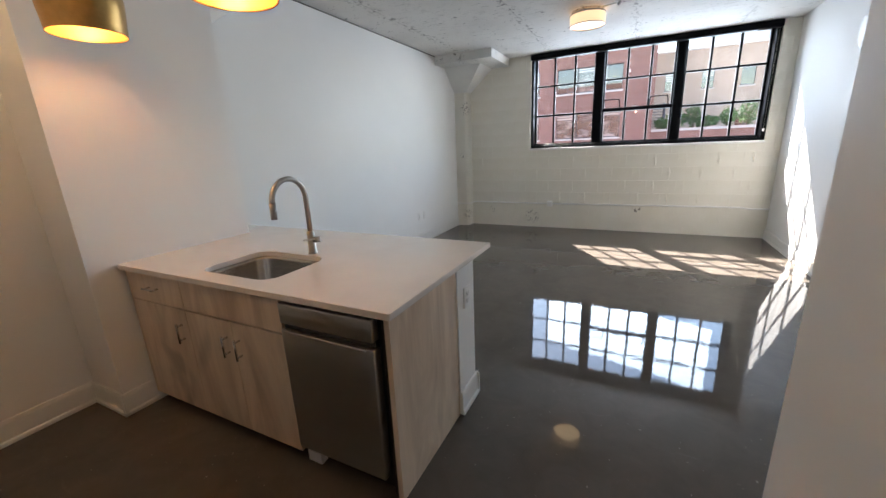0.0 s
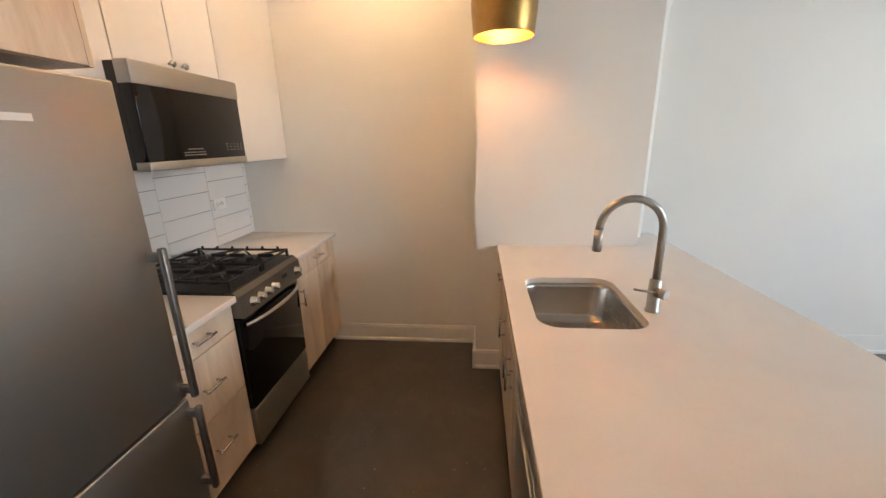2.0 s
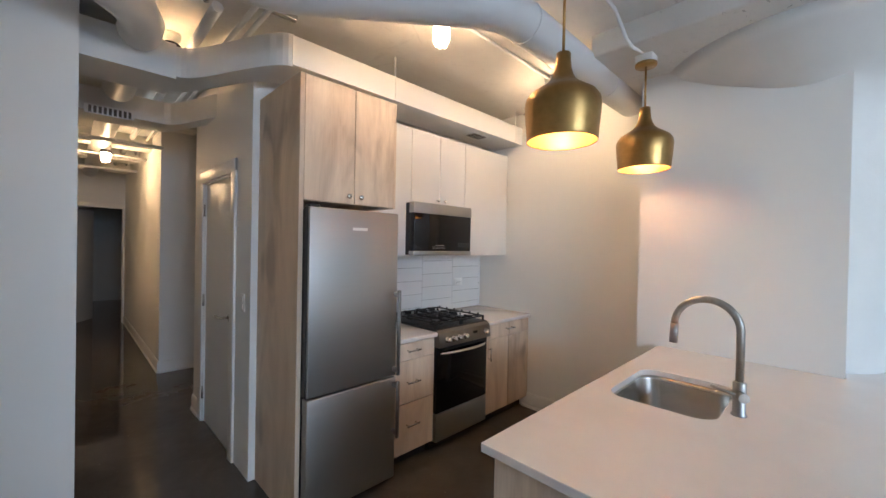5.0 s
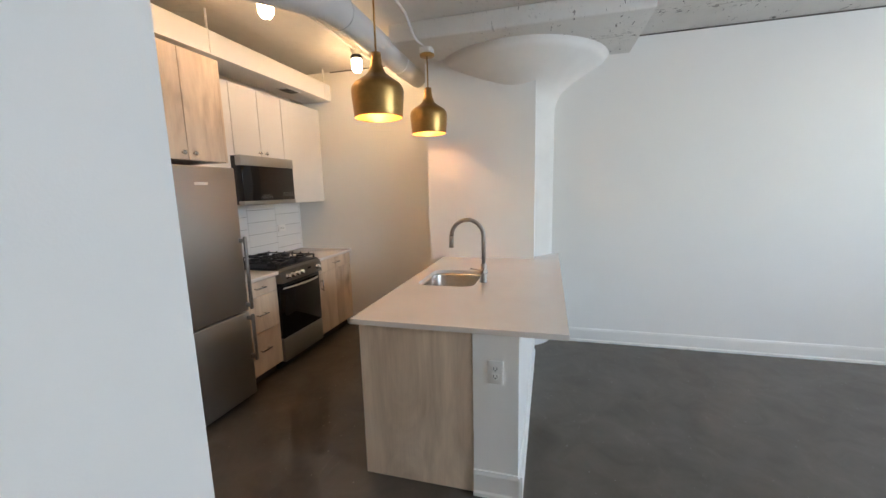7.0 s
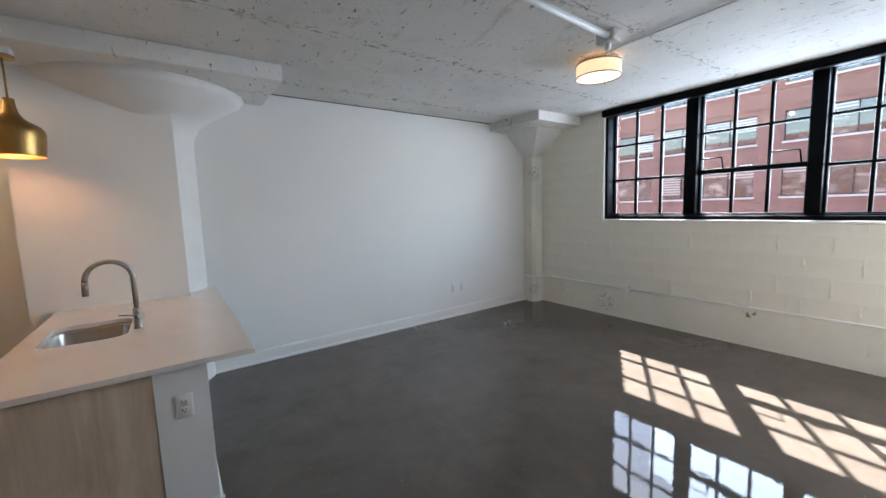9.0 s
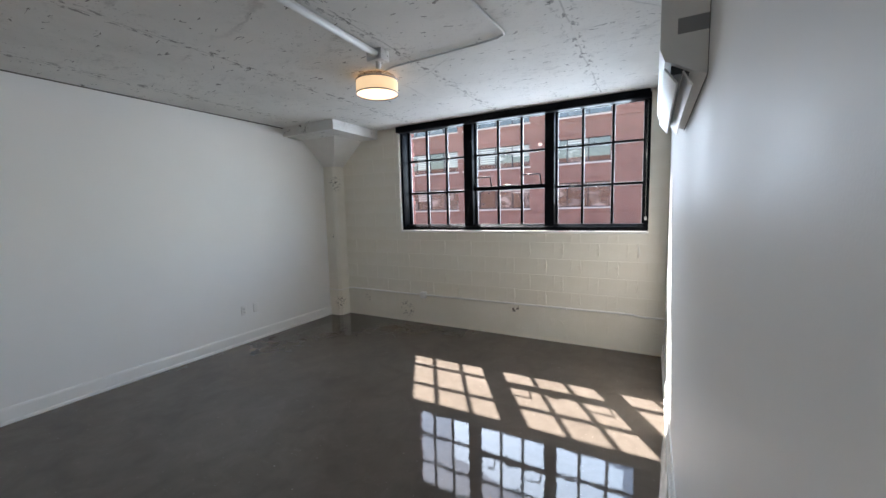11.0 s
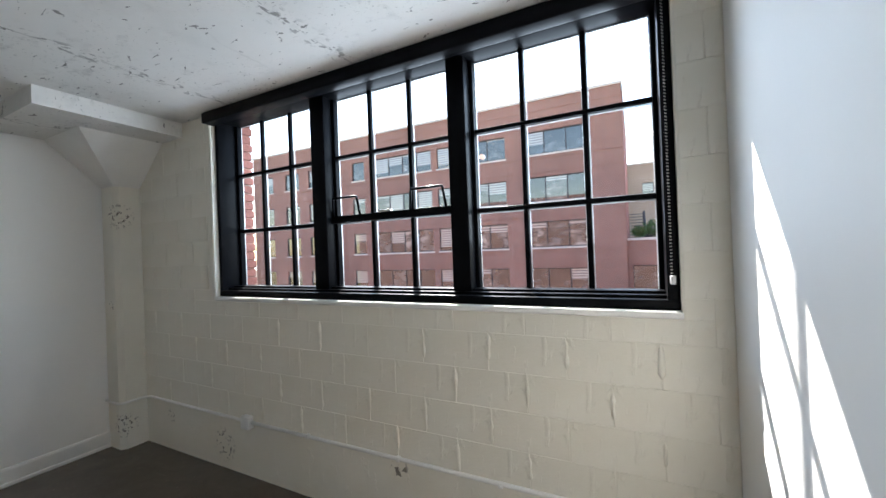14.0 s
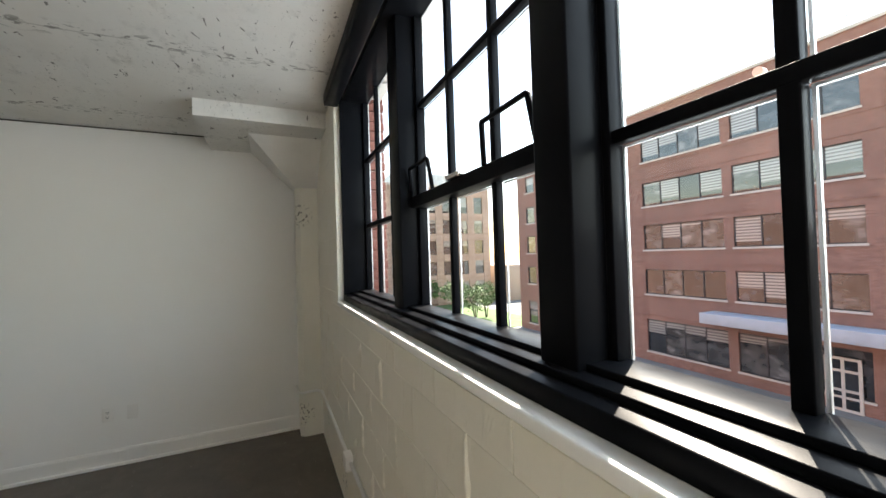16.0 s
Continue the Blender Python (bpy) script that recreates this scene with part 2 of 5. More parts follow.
    n.colour(c)
    h = n.mix(0.5, n.noise(12, 6, 0.7), chips2)
    n.bump(h, 0.28, 0.012)
    return m


CONCRETE = concrete_ceiling()


def block_paint():
    """Cream paint over concrete block: coats, drips and chips."""
    m = material("painted_block", (0.72, 0.69, 0.60), 0.42)
    n = Nodes(m)
    c = n.ramp(n.noise(1.6, 6, 0.6), (0.3, (0.77, 0.735, 0.63)), (0.7, (0.85, 0.82, 0.73)))
    chips = n.ramp(n.noise(7.0, 6, 0.7), (0.71, 0.0), (0.735, 1.0))
    c = n.mix(chips, c, (0.30, 0.28, 0.24))
    flakes = n.ramp(n.noise(30.0, 3, 0.6), (0.55, 0.0), (0.59, 1.0))
    for spot, reach in (((-1.35, 7.255, 0.19), 0.15), ((-2.1, 7.255, 0.30), 0.07), ((0.35, 7.255, 0.36), 0.08)):
        d = n.t.nodes.new("ShaderNodeVectorMath")
        d.operation = "DISTANCE"
        d.inputs[1].default_value = spot
        n.link(n.co, d.inputs[0])
        near = n.ramp(d.outputs["Value"], (reach * 0.5, 1.0), (reach, 0.0))
        c = n.mix(n.mix(1.0, flakes, near, "MULTIPLY"), c, (0.20, 0.18, 0.15))
    n.colour(c)
    drips = n.ramp(n.noise(1.0, 3, 0.5, n.scaled((16.0, 16.0, 6.0)), 0.8), (0.60, 0.0), (0.70, 1.0))
    h = n.mix(0.5, n.noise(9, 4, 0.6), n.noise(70, 4, 0.7))
    n.bump(n.mix(0.55, h, drips), 0.6, 0.008)
    n.rough(n.ramp(n.noise(5, 3), (0.3, 0.30), (0.7, 0.5)))
    return m


BLOCK = block_paint()


def chipped_column():
    """Cream painted concrete with two clusters of chips down to dark concrete."""
    m = material("chipped_column_paint", (0.72, 0.69, 0.60), 0.45)
    n = Nodes(m)
    c = n.ramp(n.noise(1.6, 6, 0.6), (0.3, (0.77, 0.745, 0.66)), (0.7, (0.83, 0.805, 0.72)))
    flakes = n.ramp(n.noise(38.0, 3, 0.6), (0.56, 0.0), (0.60, 1.0))
    for spot, reach in (((-2.52, 7.08, 2.12), 0.13), ((-2.52, 7.08, 0.22), 0.12), ((-2.62, 7.05, 1.3), 0.05)):
        d = n.t.nodes.new("ShaderNodeVectorMath")
        d.operation = "DISTANCE"
        d.inputs[1].default_value = spot
        n.link(n.co, d.inputs[0])
        near = n.ramp(d.outputs["Value"], (reach * 0.6, 1.0), (reach, 0.0))
        c = n.mix(n.mix(1.0, flakes, near, "MULTIPLY"), c, (0.16, 0.145, 0.12))
    n.colour(c)
    n.bump(n.mix(0.5, n.noise(9, 4, 0.6), n.noise(70, 4, 0.7)), 0.5, 0.006)
    return m


COLUMN = chipped_column()


def brick_tone(name, a, b):
    m = material(name, a, 0.85)
    n = Nodes(m)
    rnd = n.t.nodes.new("ShaderNodeObjectInfo").outputs["Random"]
    c = n.ramp(rnd, (0.0, a), (1.0, b))
    n.colour(n.mix(0.5, c, n.ramp(n.noise(30, 5), (0.3, tuple(v * 0.7 for v in a)), (0.7, b))))
    n.bump(n.noise(120, 4), 0.4, 0.004)
    return m


BRICK = brick_tone("red_brick", (0.15, 0.054, 0.042), (0.23, 0.088, 0.068))


def facade_brick(name, a, b, joint, rot):
    m = material(name, a, 0.85)
    n = Nodes(m)
    br = n.t.nodes.new("ShaderNodeTexBrick")
    br.offset = 0.5
    for key, v in (("Scale", 1.0), ("Mortar Size", 0.007), ("Brick Width", 0.23), ("Row Height", 0.078), ("Bias", 0.0)):
        br.inputs[key].default_value = v
    for key, v in (("Color1", a), ("Color2", b), ("Mortar", joint)):
        br.inputs[key].default_value = (*v, 1)
    n.link(n.scaled((1, 1, 1), rot), br.inputs["Vector"])
    c = n.mix(1.0, br.outputs["Color"], n.ramp(n.noise(0.16, 5, 0.6), (0.3, 0.78), (0.7, 1.12)), "MULTIPLY")
    streak = n.ramp(n.noise(1.0, 4, 0.6, n.scaled((1.6, 1.6, 0.08))), (0.3, 0.88), (0.7, 1.05))
    n.colour(n.mix(1.0, c, streak, "MULTIPLY"))
    n.bump(br.outputs["Fac"], -0.3, 0.01)
    return m


FACADE = facade_brick("facade_brick", (0.20, 0.094, 0.074), (0.30, 0.152, 0.121), (0.32, 0.245, 0.205), (radians(-90), 0, 0))
FACADE_SIDE = facade_brick("facade_brick_side", (0.25, 0.088, 0.068), (0.33, 0.128, 0.10), (0.30, 0.19, 0.16), (radians(-90), 0, radians(90)))
FACADE_TAN_SIDE = facade_brick("tan_brick_side", (0.38, 0.26, 0.20), (0.47, 0.34, 0.27), (0.42, 0.36, 0.31), (radians(-90), 0, radians(90)))
FACADE_TAN = facade_brick("tan_brick", (0.38, 0.29, 0.22), (0.46, 0.36, 0.28), (0.45, 0.40, 0.35), (radians(-90), 0, 0))
STONE = varied("pale_stone", (0.52, 0.49, 0.45), 0.8, 0.1, 2.0, 0.2, 40)
DARK_FRAME = varied("dark_bronze_frame", (0.035, 0.035, 0.04), 0.45, 0.15, 3.0, 0.0)
ROOF_METAL = varied("roof_metal", (0.42, 0.44, 0.46), 0.45, 0.1, 1.0, 0.0, metal=0.4)
ASPHALT = varied("asphalt", (0.05, 0.05, 0.052), 0.9, 0.25, 0.8, 0.3, 60)
PAVING = varied("paving", (0.20, 0.195, 0.185), 0.85, 0.12, 0.7, 0.2, 30)
GRASS = varied("lawn", (0.07, 0.13, 0.035), 0.9, 0.35, 1.5, 0.4, 40)
LEAF = varied("leaf", (0.06, 0.12, 0.03), 0.7, 0.4, 9.0, 0.0)
BARK = varied("bark", (0.09, 0.07, 0.05), 0.9, 0.3, 9.0, 0.4, 40)
BLUE_STEEL = varied("blue_grey_steel", (0.40, 0.45, 0.52), 0.5, 0.1, 2.0, 0.0)


def far_pane():
    """Dark glossy glazing: dim rooms, slatted blinds let down by different lengths, pane by pane."""
    m = material("far_glazing", (0.05, 0.06, 0.07), 0.03, 0.0, Specular_IOR_Level=0.8, Coat_Weight=0.55, Coat_Roughness=0.02, Coat_IOR=1.7)
    n = Nodes(m)
    rnd = n.t.nodes.new("ShaderNodeObjectInfo").outputs["Random"]
    gen = n.t.nodes.new("ShaderNodeTexCoord").outputs["Generated"]
    xyz = n.t.nodes.new("ShaderNodeSeparateXYZ")
    n.link(gen, xyz.inputs[0])
    down = n.t.nodes.new("ShaderNodeMath")
    down.operation = "GREATER_THAN"
    n.link(xyz.outputs["Z"], down.inputs[0])
    n.link(n.ramp(rnd, (0.38, 1.0), (0.5, 0.8), (0.7, 0.5), (0.95, 0.15)), down.inputs[1])
    room = n.ramp(rnd, (0.05, (0.015, 0.018, 0.022)), (0.35, (0.05, 0.052, 0.055)), (0.5, (0.10, 0.095, 0.09)), (0.65, (0.02, 0.024, 0.03)))
    shapes = n.ramp(n.noise(1.0, 3, 0.6, n.scaled((1.1, 1.1, 1.9))), (0.42, 0.35), (0.56, 1.0), (0.66, 2.6))
    room = n.mix(1.0, room, shapes, "MULTIPLY")
    slat = n.t.nodes.new("ShaderNodeTexWave")
    slat.bands_direction = "Z"
    slat.inputs["Scale"].default_value = 1.6
    slat.inputs["Distortion"].default_value = 0.4
    n.link(n.co, slat.inputs["Vector"])
    blind = n.ramp(slat.outputs["Fac"], (0.2, (0.13, 0.125, 0.12)), (0.6, (0.34, 0.33, 0.315)))
    n.colour(n.mix(down.outputs[0], room, blind))
    return m


FAR_PANE = far_pane()


def glow(name, colour, strength):
    m = material(name, colour, 0.5)
    b = m.node_tree.nodes["Principled BSDF"]
    b.inputs["Emission Color"].default_value = (*colour, 1)
    b.inputs["Emission Strength"].default_value = strength
    return m


def pane_glass():
    """Thin clear window glass, faintly dusty."""
    m = bpy.data.materials.new("window_glass")
    m.use_nodes = True
    t = m.node_tree
    t.nodes.clear()
    out = t.nodes.new("ShaderNodeOutputMaterial")
    tr = t.nodes.new("ShaderNodeBsdfTransparent")
    tr.inputs["Color"].default_value = (0.93, 0.95, 0.95, 1)
    gl = t.nodes.new("ShaderNodeBsdfGlossy")
    gl.inputs["Roughness"].default_value = 0.02
    fr = t.nodes.new("ShaderNodeFresnel")
    fr.inputs["IOR"].default_value = 1.45
    mx = t.nodes.new("ShaderNodeMixShader")
    t.links.new(fr.outputs[0], mx.inputs[0])
    t.links.new(tr.outputs[0], mx.inputs[1])
    t.links.new(gl.outputs[0], mx.inputs[2])
    t.links.new(mx.outputs[0], out.inputs["Surface"])
    return m


GLASS = pane_glass()


# ---- building helpers ----
def part(name, bm, mat, parent=None, label=""):
    """Links a bmesh as one mesh object, under a thing or a part."""
    me = bpy.data.meshes.new(name)
    bm.normal_update()
    bm.to_mesh(me)
    bm.free()
    me.materials.append(mat)
    ob = new(name, me)
    if parent:
        ob.parent = parent
    if label:
        ob["label"] = label
    return ob


def empty(name, place, label, category, group="", kind="", turn=0.0):
    ob = new(name)
    ob.matrix_world = pose(*place, 0, 0, turn)
    ob.empty_display_size = 0.1
    return tagged(ob, label, category, group, kind)


def box(lo, hi, bevel=0.0, seg=2, bm=None):
    """A box from corner to corner, its edges rounded by bevel; joined to bm where given."""
    one = bmesh.new()
    bmesh.ops.create_cube(one, size=1)
    for v in one.verts:
        v.co = Vector([(a + b) / 2 + c * (b - a) for a, b, c in zip(lo, hi, v.co)])
    if bevel:
        bmesh.ops.bevel(one, geom=one.edges[:], offset=bevel, segments=seg, profile=0.5, affect="EDGES")
        for f in one.faces:
            f.smooth = seg > 1
    return joined(bm, one)


def joined(bm, one):
    if bm is None:
        return one
    me = bpy.data.meshes.new("tmp")
    one.to_mesh(me)
    one.free()
    bm.from_mesh(me)
    bpy.data.meshes.remove(me)
    return bm


def prism(points, z0, z1, bm=None):
    """A polygon in plan, counter-clockwise, drawn up from z0 to z1."""
    one = bmesh.new()
    low = [one.verts.new((x, y, z0)) for x, y in points]
    high = [one.verts.new((x, y, z1)) for x, y in points]
    one.faces.new(low[::-1])
    one.faces.new(high)
    for i in range(len(points)):
        j = (i + 1) % len(points)
        one.faces.new((low[i], low[j], high[j], high[i]))
    return joined(bm, one)


def lathe(profile, n=32, bm=None, close=False):
    """A profile of (radius, z) turned about z."""
    one = bmesh.new()
    rings = []
    for r, z in profile:
        if r < 1e-5:
            rings.append([one.verts.new((0, 0, z))])
        else:
            rings.append([one.verts.new((r * math.cos(2 * math.pi * k / n), r * math.sin(2 * math.pi * k / n), z)) for k in range(n)])
    pairs = list(zip(rings, rings[1:])) + ([(rings[-1], rings[0])] if close else [])
    for a, b in pairs:
        for k in range(n):
            q = [a[k % len(a)], a[(k + 1) % len(a)], b[(k + 1) % len(b)], b[k % len(b)]]
            q = list(dict.fromkeys(q))
            if len(q) > 2:
                f = one.faces.new(q)
                f.smooth = True
    return joined(bm, one)


def tube(points, radius, n=10, bm=None, cap=True):
    """A round bar along points, given as corners of a path."""
    one = bmesh.new()
    pts = [Vector(p) for p in points]
    up = None
    rings = []
    for i, p in enumerate(pts):
        a = (p - pts[i - 1]).normalized() if i else (pts[1] - p).normalized()
        b = (pts[i + 1] - p).normalized() if i < len(pts) - 1 else a
        d = (a + b).normalized()
        if up is None:
            up = Vector((0, 0, 1)) if abs(d.z) < 0.9 else Vector((1, 0, 0))
        u = d.cross(up).normalized()
        v = u.cross(d).normalized()
        up = v
        k = 1 / max(0.5, a.dot(d))
        rings.append([one.verts.new(p + radius * (u * math.cos(t) * k + v * math.sin(t))) for t in (2 * math.pi * j / n for j in range(n))])
    for a, b in zip(rings, rings[1:]):
        for j in range(n):
            f = one.faces.new((a[j], a[(j + 1) % n], b[(j + 1) % n], b[j]))
            f.smooth = True
    if cap:
        one.faces.new(rings[0][::-1])
        one.faces.new(rings[-1])
    bmesh.ops.recalc_face_normals(one, faces=one.faces[:])
    return joined(bm, one)


def arc(centre, radius, a0, a1, n, plane="xz"):
    out = []
    for i in range(n + 1):
        a = radians(a0 + (a1 - a0) * i / n)
        c, s = radius * math.cos(a), radius * math.sin(a)
        x, y, z = centre
        out.append({"xz": (x + c, y, z + s), "yz": (x, y + c, z + s), "xy": (x + c, y + s, z)}[plane])
    return out


def structure(name, bm, mat, label, category):
    return tagged(part(name, bm, mat), label, category, kind="structure")


# ---- the large structure ----
CEIL = 2.88
WX, EX = -2.73, 2.04          # west and east walls of the living room
NY = 7.255                    # inner face of the window wall
KY = -0.46                    # back wall of the kitchen
HX0, HX1 = -0.36, 0.79        # hall walls
EDGE = 1.90                  # north end of the hall's east wall

bm = box((-3.2, -11.0, -0.25), (2.6, NY, 0.0))
floor = structure("floor", bm, FLOOR, "dark polished concrete floor with cloudy stains and scuffs", "floor")
bm = box((-3.2, -11.0, CEIL), (2.6, NY + 0.35, CEIL + 0.3))
structure("ceiling", bm, CONCRETE, "white painted concrete ceiling, chipped and cracked", "ceiling")

structure("wall_west", box((WX - 0.25, KY - 0.2, 0), (WX, NY, CEIL)), WALL, "smooth white painted drywall beside the living room", "wall")
structure("wall_kitchen", box((WX, KY - 0.2, 0), (-0.52, KY, CEIL)), WALL, "white painted wall behind the kitchen cabinets", "wall")
structure("wall_east", box((EX, EDGE - 0.14, 0), (EX + 0.25, NY, CEIL)), WALL, "smooth white painted wall streaked with sunlight", "wall")
structure("wall_hall_end", box((HX1, EDGE - 0.14, 0), (EX, EDGE, CEIL)), WALL, "white painted partition at the end of the hall", "wall")
structure("wall_hall_east", box((HX1, -10.9, 0), (HX1 + 0.14, EDGE - 0.14, CEIL)), WALL, "white painted wall along the hall", "wall")
structure("wall_chase", box((0.45, -1.3, 0), (HX1, -0.48, CEIL)), WALL, "white painted chase boxed out into the hall", "wall")
# furred-out pilaster round the inner column, whose round shaft shows past its north end
structure("pilaster", box((WX, 1.285, 0), (-2.372, 2.297, CEIL)), WALL,
          "white painted pilaster between kitchen and living room", "wall")
# hall: door wall, alcove, far end
DY0, DY1, DH = -0.78, -1.58, 2.06
bm = box((HX0 - 0.14, -0.78, 0), (HX0, -0.40, CEIL))
box((HX0 - 0.14, -1.90, 0), (HX0, DY1, CEIL), bm=bm)
box((HX0 - 0.14, DY1, DH), (HX0, DY0, CEIL), bm=bm)
structure("wall_hall_west", bm, WALL, "white painted hall wall with a door in it", "wall")
structure("wall_closet", box((-1.9, -1.90, 0), (HX0 - 0.14, -1.78, CEIL)), WALL, "white painted wall of the alcove", "wall")
structure("wall_alcove", box((-1.9, -3.27, 0), (-1.78, -1.90, CEIL)), WALL, "white painted back wall of the alcove", "wall")
structure("wall_jog", box((-1.9, -3.41, 0), (-0.29, -3.27, CEIL)), WALL, "white painted wall jutting into the hall", "wall")
structure("wall_hall_far_west", box((-0.43, -7.05, 0), (-0.29, -3.41, CEIL)), WALL, "white painted wall along the far hall", "wall")
bm = box((-0.43, -7.19, 0), (-0.27, -7.05, CEIL))
box((0.555, -7.19, 0), (HX1, -7.05, CEIL), bm=bm)
box((-0.27, -7.19, 2.14), (0.555, -7.05, CEIL), bm=bm)
structure("wall_hall_end_far", bm, WALL, "white painted wall with a doorway at the far end of the hall", "wall")
structure("wall_far_room", box((-1.9, -10.9, 0), (HX1, -10.7, CEIL)), WALL, "plain wall of the unlit far room", "wall")
# unseen wall, added to keep sky light from leaking into the far room
structure("wall_far_room_north", box((-1.9, -7.19, 0), (-0.43, -7.05, CEIL)), WALL, "plain wall of the unlit far room", "wall")
structure("wall_far_room_west", box((-1.9, -10.7, 0), (-1.78, -7.19, CEIL)), WALL, "plain side wall of the unlit far room", "wall")

# window wall with its opening
OX0, OX1, OZ0, OZ1 = -1.40, 1.855, 1.375, 2.87
bm = box((WX - 0.25, NY, 0), (OX0, NY + 0.24, CEIL))
box((OX1, NY, 0), (EX + 0.25, NY + 0.24, CEIL), bm=bm)
box((OX0, NY, 0), (OX1, NY + 0.24, OZ0), bm=bm)
box((OX0, NY, OZ1), (OX1, NY + 0.24, CEIL), bm=bm)
wall_north = structure("wall_north", bm, BLOCK, "cream painted concrete block wall under the window", "wall")
bm = box((-45.0, NY + 0.24, -8.0), (OX0 + 0.006, NY + 0.36, 9))
box((OX1 - 0.006, NY + 0.24, -8.0), (45, NY + 0.36, 9), bm=bm)
box((OX0 + 0.006, NY + 0.24, -8.0), (OX1 - 0.006, NY + 0.36, OZ0 - 0.03), bm=bm)
box((OX0 + 0.006, NY + 0.24, 2.95), (OX1 - 0.006, NY + 0.36, 9), bm=bm)
outer_wall = structure("outer_wall", bm, FACADE, "red brick outer skin of the building", "wall")

# drop slab and round capital over the pilaster; slab and flared capital in the corner
structure("drop_slab_inner", box((WX, 1.16, 2.74), (-1.82, 3.10, CEIL), 0.012), CONCRETE, "white painted concrete drop slab", "ceiling slab")
bm = lathe([(0.335, 0.0), (0.335, 2.25), (0.345, 2.34), (0.39, 2.44), (0.50, 2.53), (0.74, 2.67), (0.80, 2.741), (0.0, 2.741)], 48)
bmesh.ops.translate(bm, verts=bm.verts[:], vec=(-2.80, 2.13, 0))
structure("column_round", bm, PLASTER, "white painted round column with a mushroom capital", "column")
bm = prism([(WX, 6.33), (-1.78, 6.33), (-1.78, NY), (WX, NY)], 2.755, CEIL)
structure("drop_slab_corner", bm, CONCRETE, "white painted concrete drop slab in the corner", "ceiling slab")
bm = bmesh.new()
lowv = [bm.verts.new(p) for p in ((WX, 7.05, 2.39), (-2.50, 7.05, 2.39), (-2.50, NY, 2.39), (WX, NY, 2.39))]
topv = [bm.verts.new(p) for p in ((WX, 6.67, 2.756), (-2.09, 6.67, 2.756), (-2.09, NY, 2.756), (WX, NY, 2.756))]
for i in range(4):
    bm.faces.new((lowv[i], lowv[(i + 1) % 4], topv[(i + 1) % 4], topv[i]))
bm.faces.new(topv)
bm.faces.new(lowv[::-1])
structure("capital_corner", bm, PLASTER, "white painted flared capital of the corner column", "column capital")
bm = prism([(WX, 7.05), (-2.54, 7.05), (-2.50, 7.09), (-2.50, NY), (WX, NY)], 0, 2.40)
structure("column_corner", bm, COLUMN, "cream painted concrete column with chipped spots", "column")


def skirting(name, a, b, inward, h=0.14):
    """A baseboard with a small cap along the foot of a wall, from a to b; inward: the side that it stands on."""
    a, b, n = Vector((*a, 0)), Vector((*b, 0)), Vector((*inward, 0))
    bm = bmesh.new()
    prof = [(0, 0), (0.022, 0), (0.022, 0.02), (0.014, 0.028), (0.014, h - 0.02), (0.009, h), (0, h)]
    ends = []
    for p in (a, b):
        ends.append([bm.verts.new(p + n * d + Vector((0, 0, z))) for d, z in prof])
    for i in range(len(prof)):
        j = (i + 1) % len(prof)
        bm.faces.new((ends[0][i], ends[0][j], ends[1][j], ends[1][i]))
    bm.faces.new(ends[0])
    bm.faces.new(ends[1][::-1])
    bmesh.ops.recalc_face_normals(bm, faces=bm.faces[:])
    return structure(name, bm, TRIM, "white painted baseboard at the foot of the wall", "baseboard")


skirting("baseboard_west", (WX, 2.45), (WX, 7.05), (1, 0))
skirting("baseboard_kitchen", (WX, 0.12), (WX, 1.285), (1, 0))
skirting("baseboard_pilaster_side", (WX, 1.285), (-2.350, 1.285), (0, -1))
skirting("baseboard_pilaster", (-2.372, 1.263), (-2.372, 1.5), (1, 0))
skirting("baseboard_east", (EX, EDGE), (EX, NY), (-1, 0))
skirting("baseboard_hall_end", (HX1, EDGE), (EX, EDGE), (0, 1))
skirting("baseboard_hall_east", (HX1, -0.48), (HX1, EDGE), (-1, 0))
skirting("baseboard_hall_far_east", (HX1, -7.05), (HX1, -1.3), (-1, 0))
skirting("baseboard_jog", (-1.78, -3.27), (-0.29, -3.27), (0, 1))
skirting("baseboard_far_west", (-0.29, -7.05), (-0.29, -3.27), (1, 0))
skirting("baseboard_hall_west", (HX0, -1.90), (HX0, -1.68), (1, 0))


# ---- the window ----
GZ0, GZ1, GY = 1.455, 2.83, 7.478
window = empty("window_1", (0.22, GY, OZ0), "wide black steel-look window of three sashes", "window", kind="structure")


def wpart(name, bm, mat, parent=None, label=""):
    """A part given in world places, hung under a thing that stands elsewhere."""
    parent = parent or window
    ob = part(name, bm, mat, parent, label)
    ob.matrix_parent_inverse = parent.matrix_world.inverted() if parent.parent is None else Matrix()
    return ob


F0, F1 = 7.292, 7.50
SASHES = ((-1.365, -0.405, (-1.052, -0.727)), (-0.275, 0.705, (0.057, 0.38)), (0.82, 1.805, (1.135, 1.470)))
wpart("frame_head", box((OX0, F0 + 0.02, GZ1), (OX1, F1, OZ1), 0.004), BLACK_FRAME)
wpart("frame_sill", box((OX0, F0, OZ0 + 0.012), (OX1, F1, GZ0 - 0.022), 0.005), BLACK_FRAME)
wpart("sill_track", box((OX0 + 0.04, F0 + 0.05, GZ0 - 0.023), (OX1 - 0.05, F1 - 0.005, GZ0 - 0.006), 0.003), BLACK_FRAME)
wpart("sill_track", box((OX0 + 0.04, F0 + 0.10, GZ0 - 0.007), (OX1 - 0.05, F1 - 0.006, GZ0 + 0.008), 0.003), BLACK_FRAME)
wpart("frame_jamb", box((OX0 + 0.0005, F0 + 0.002, OZ0 + 0.013), (-1.365, F1, OZ1 - 0.001), 0.004), BLACK_FRAME)
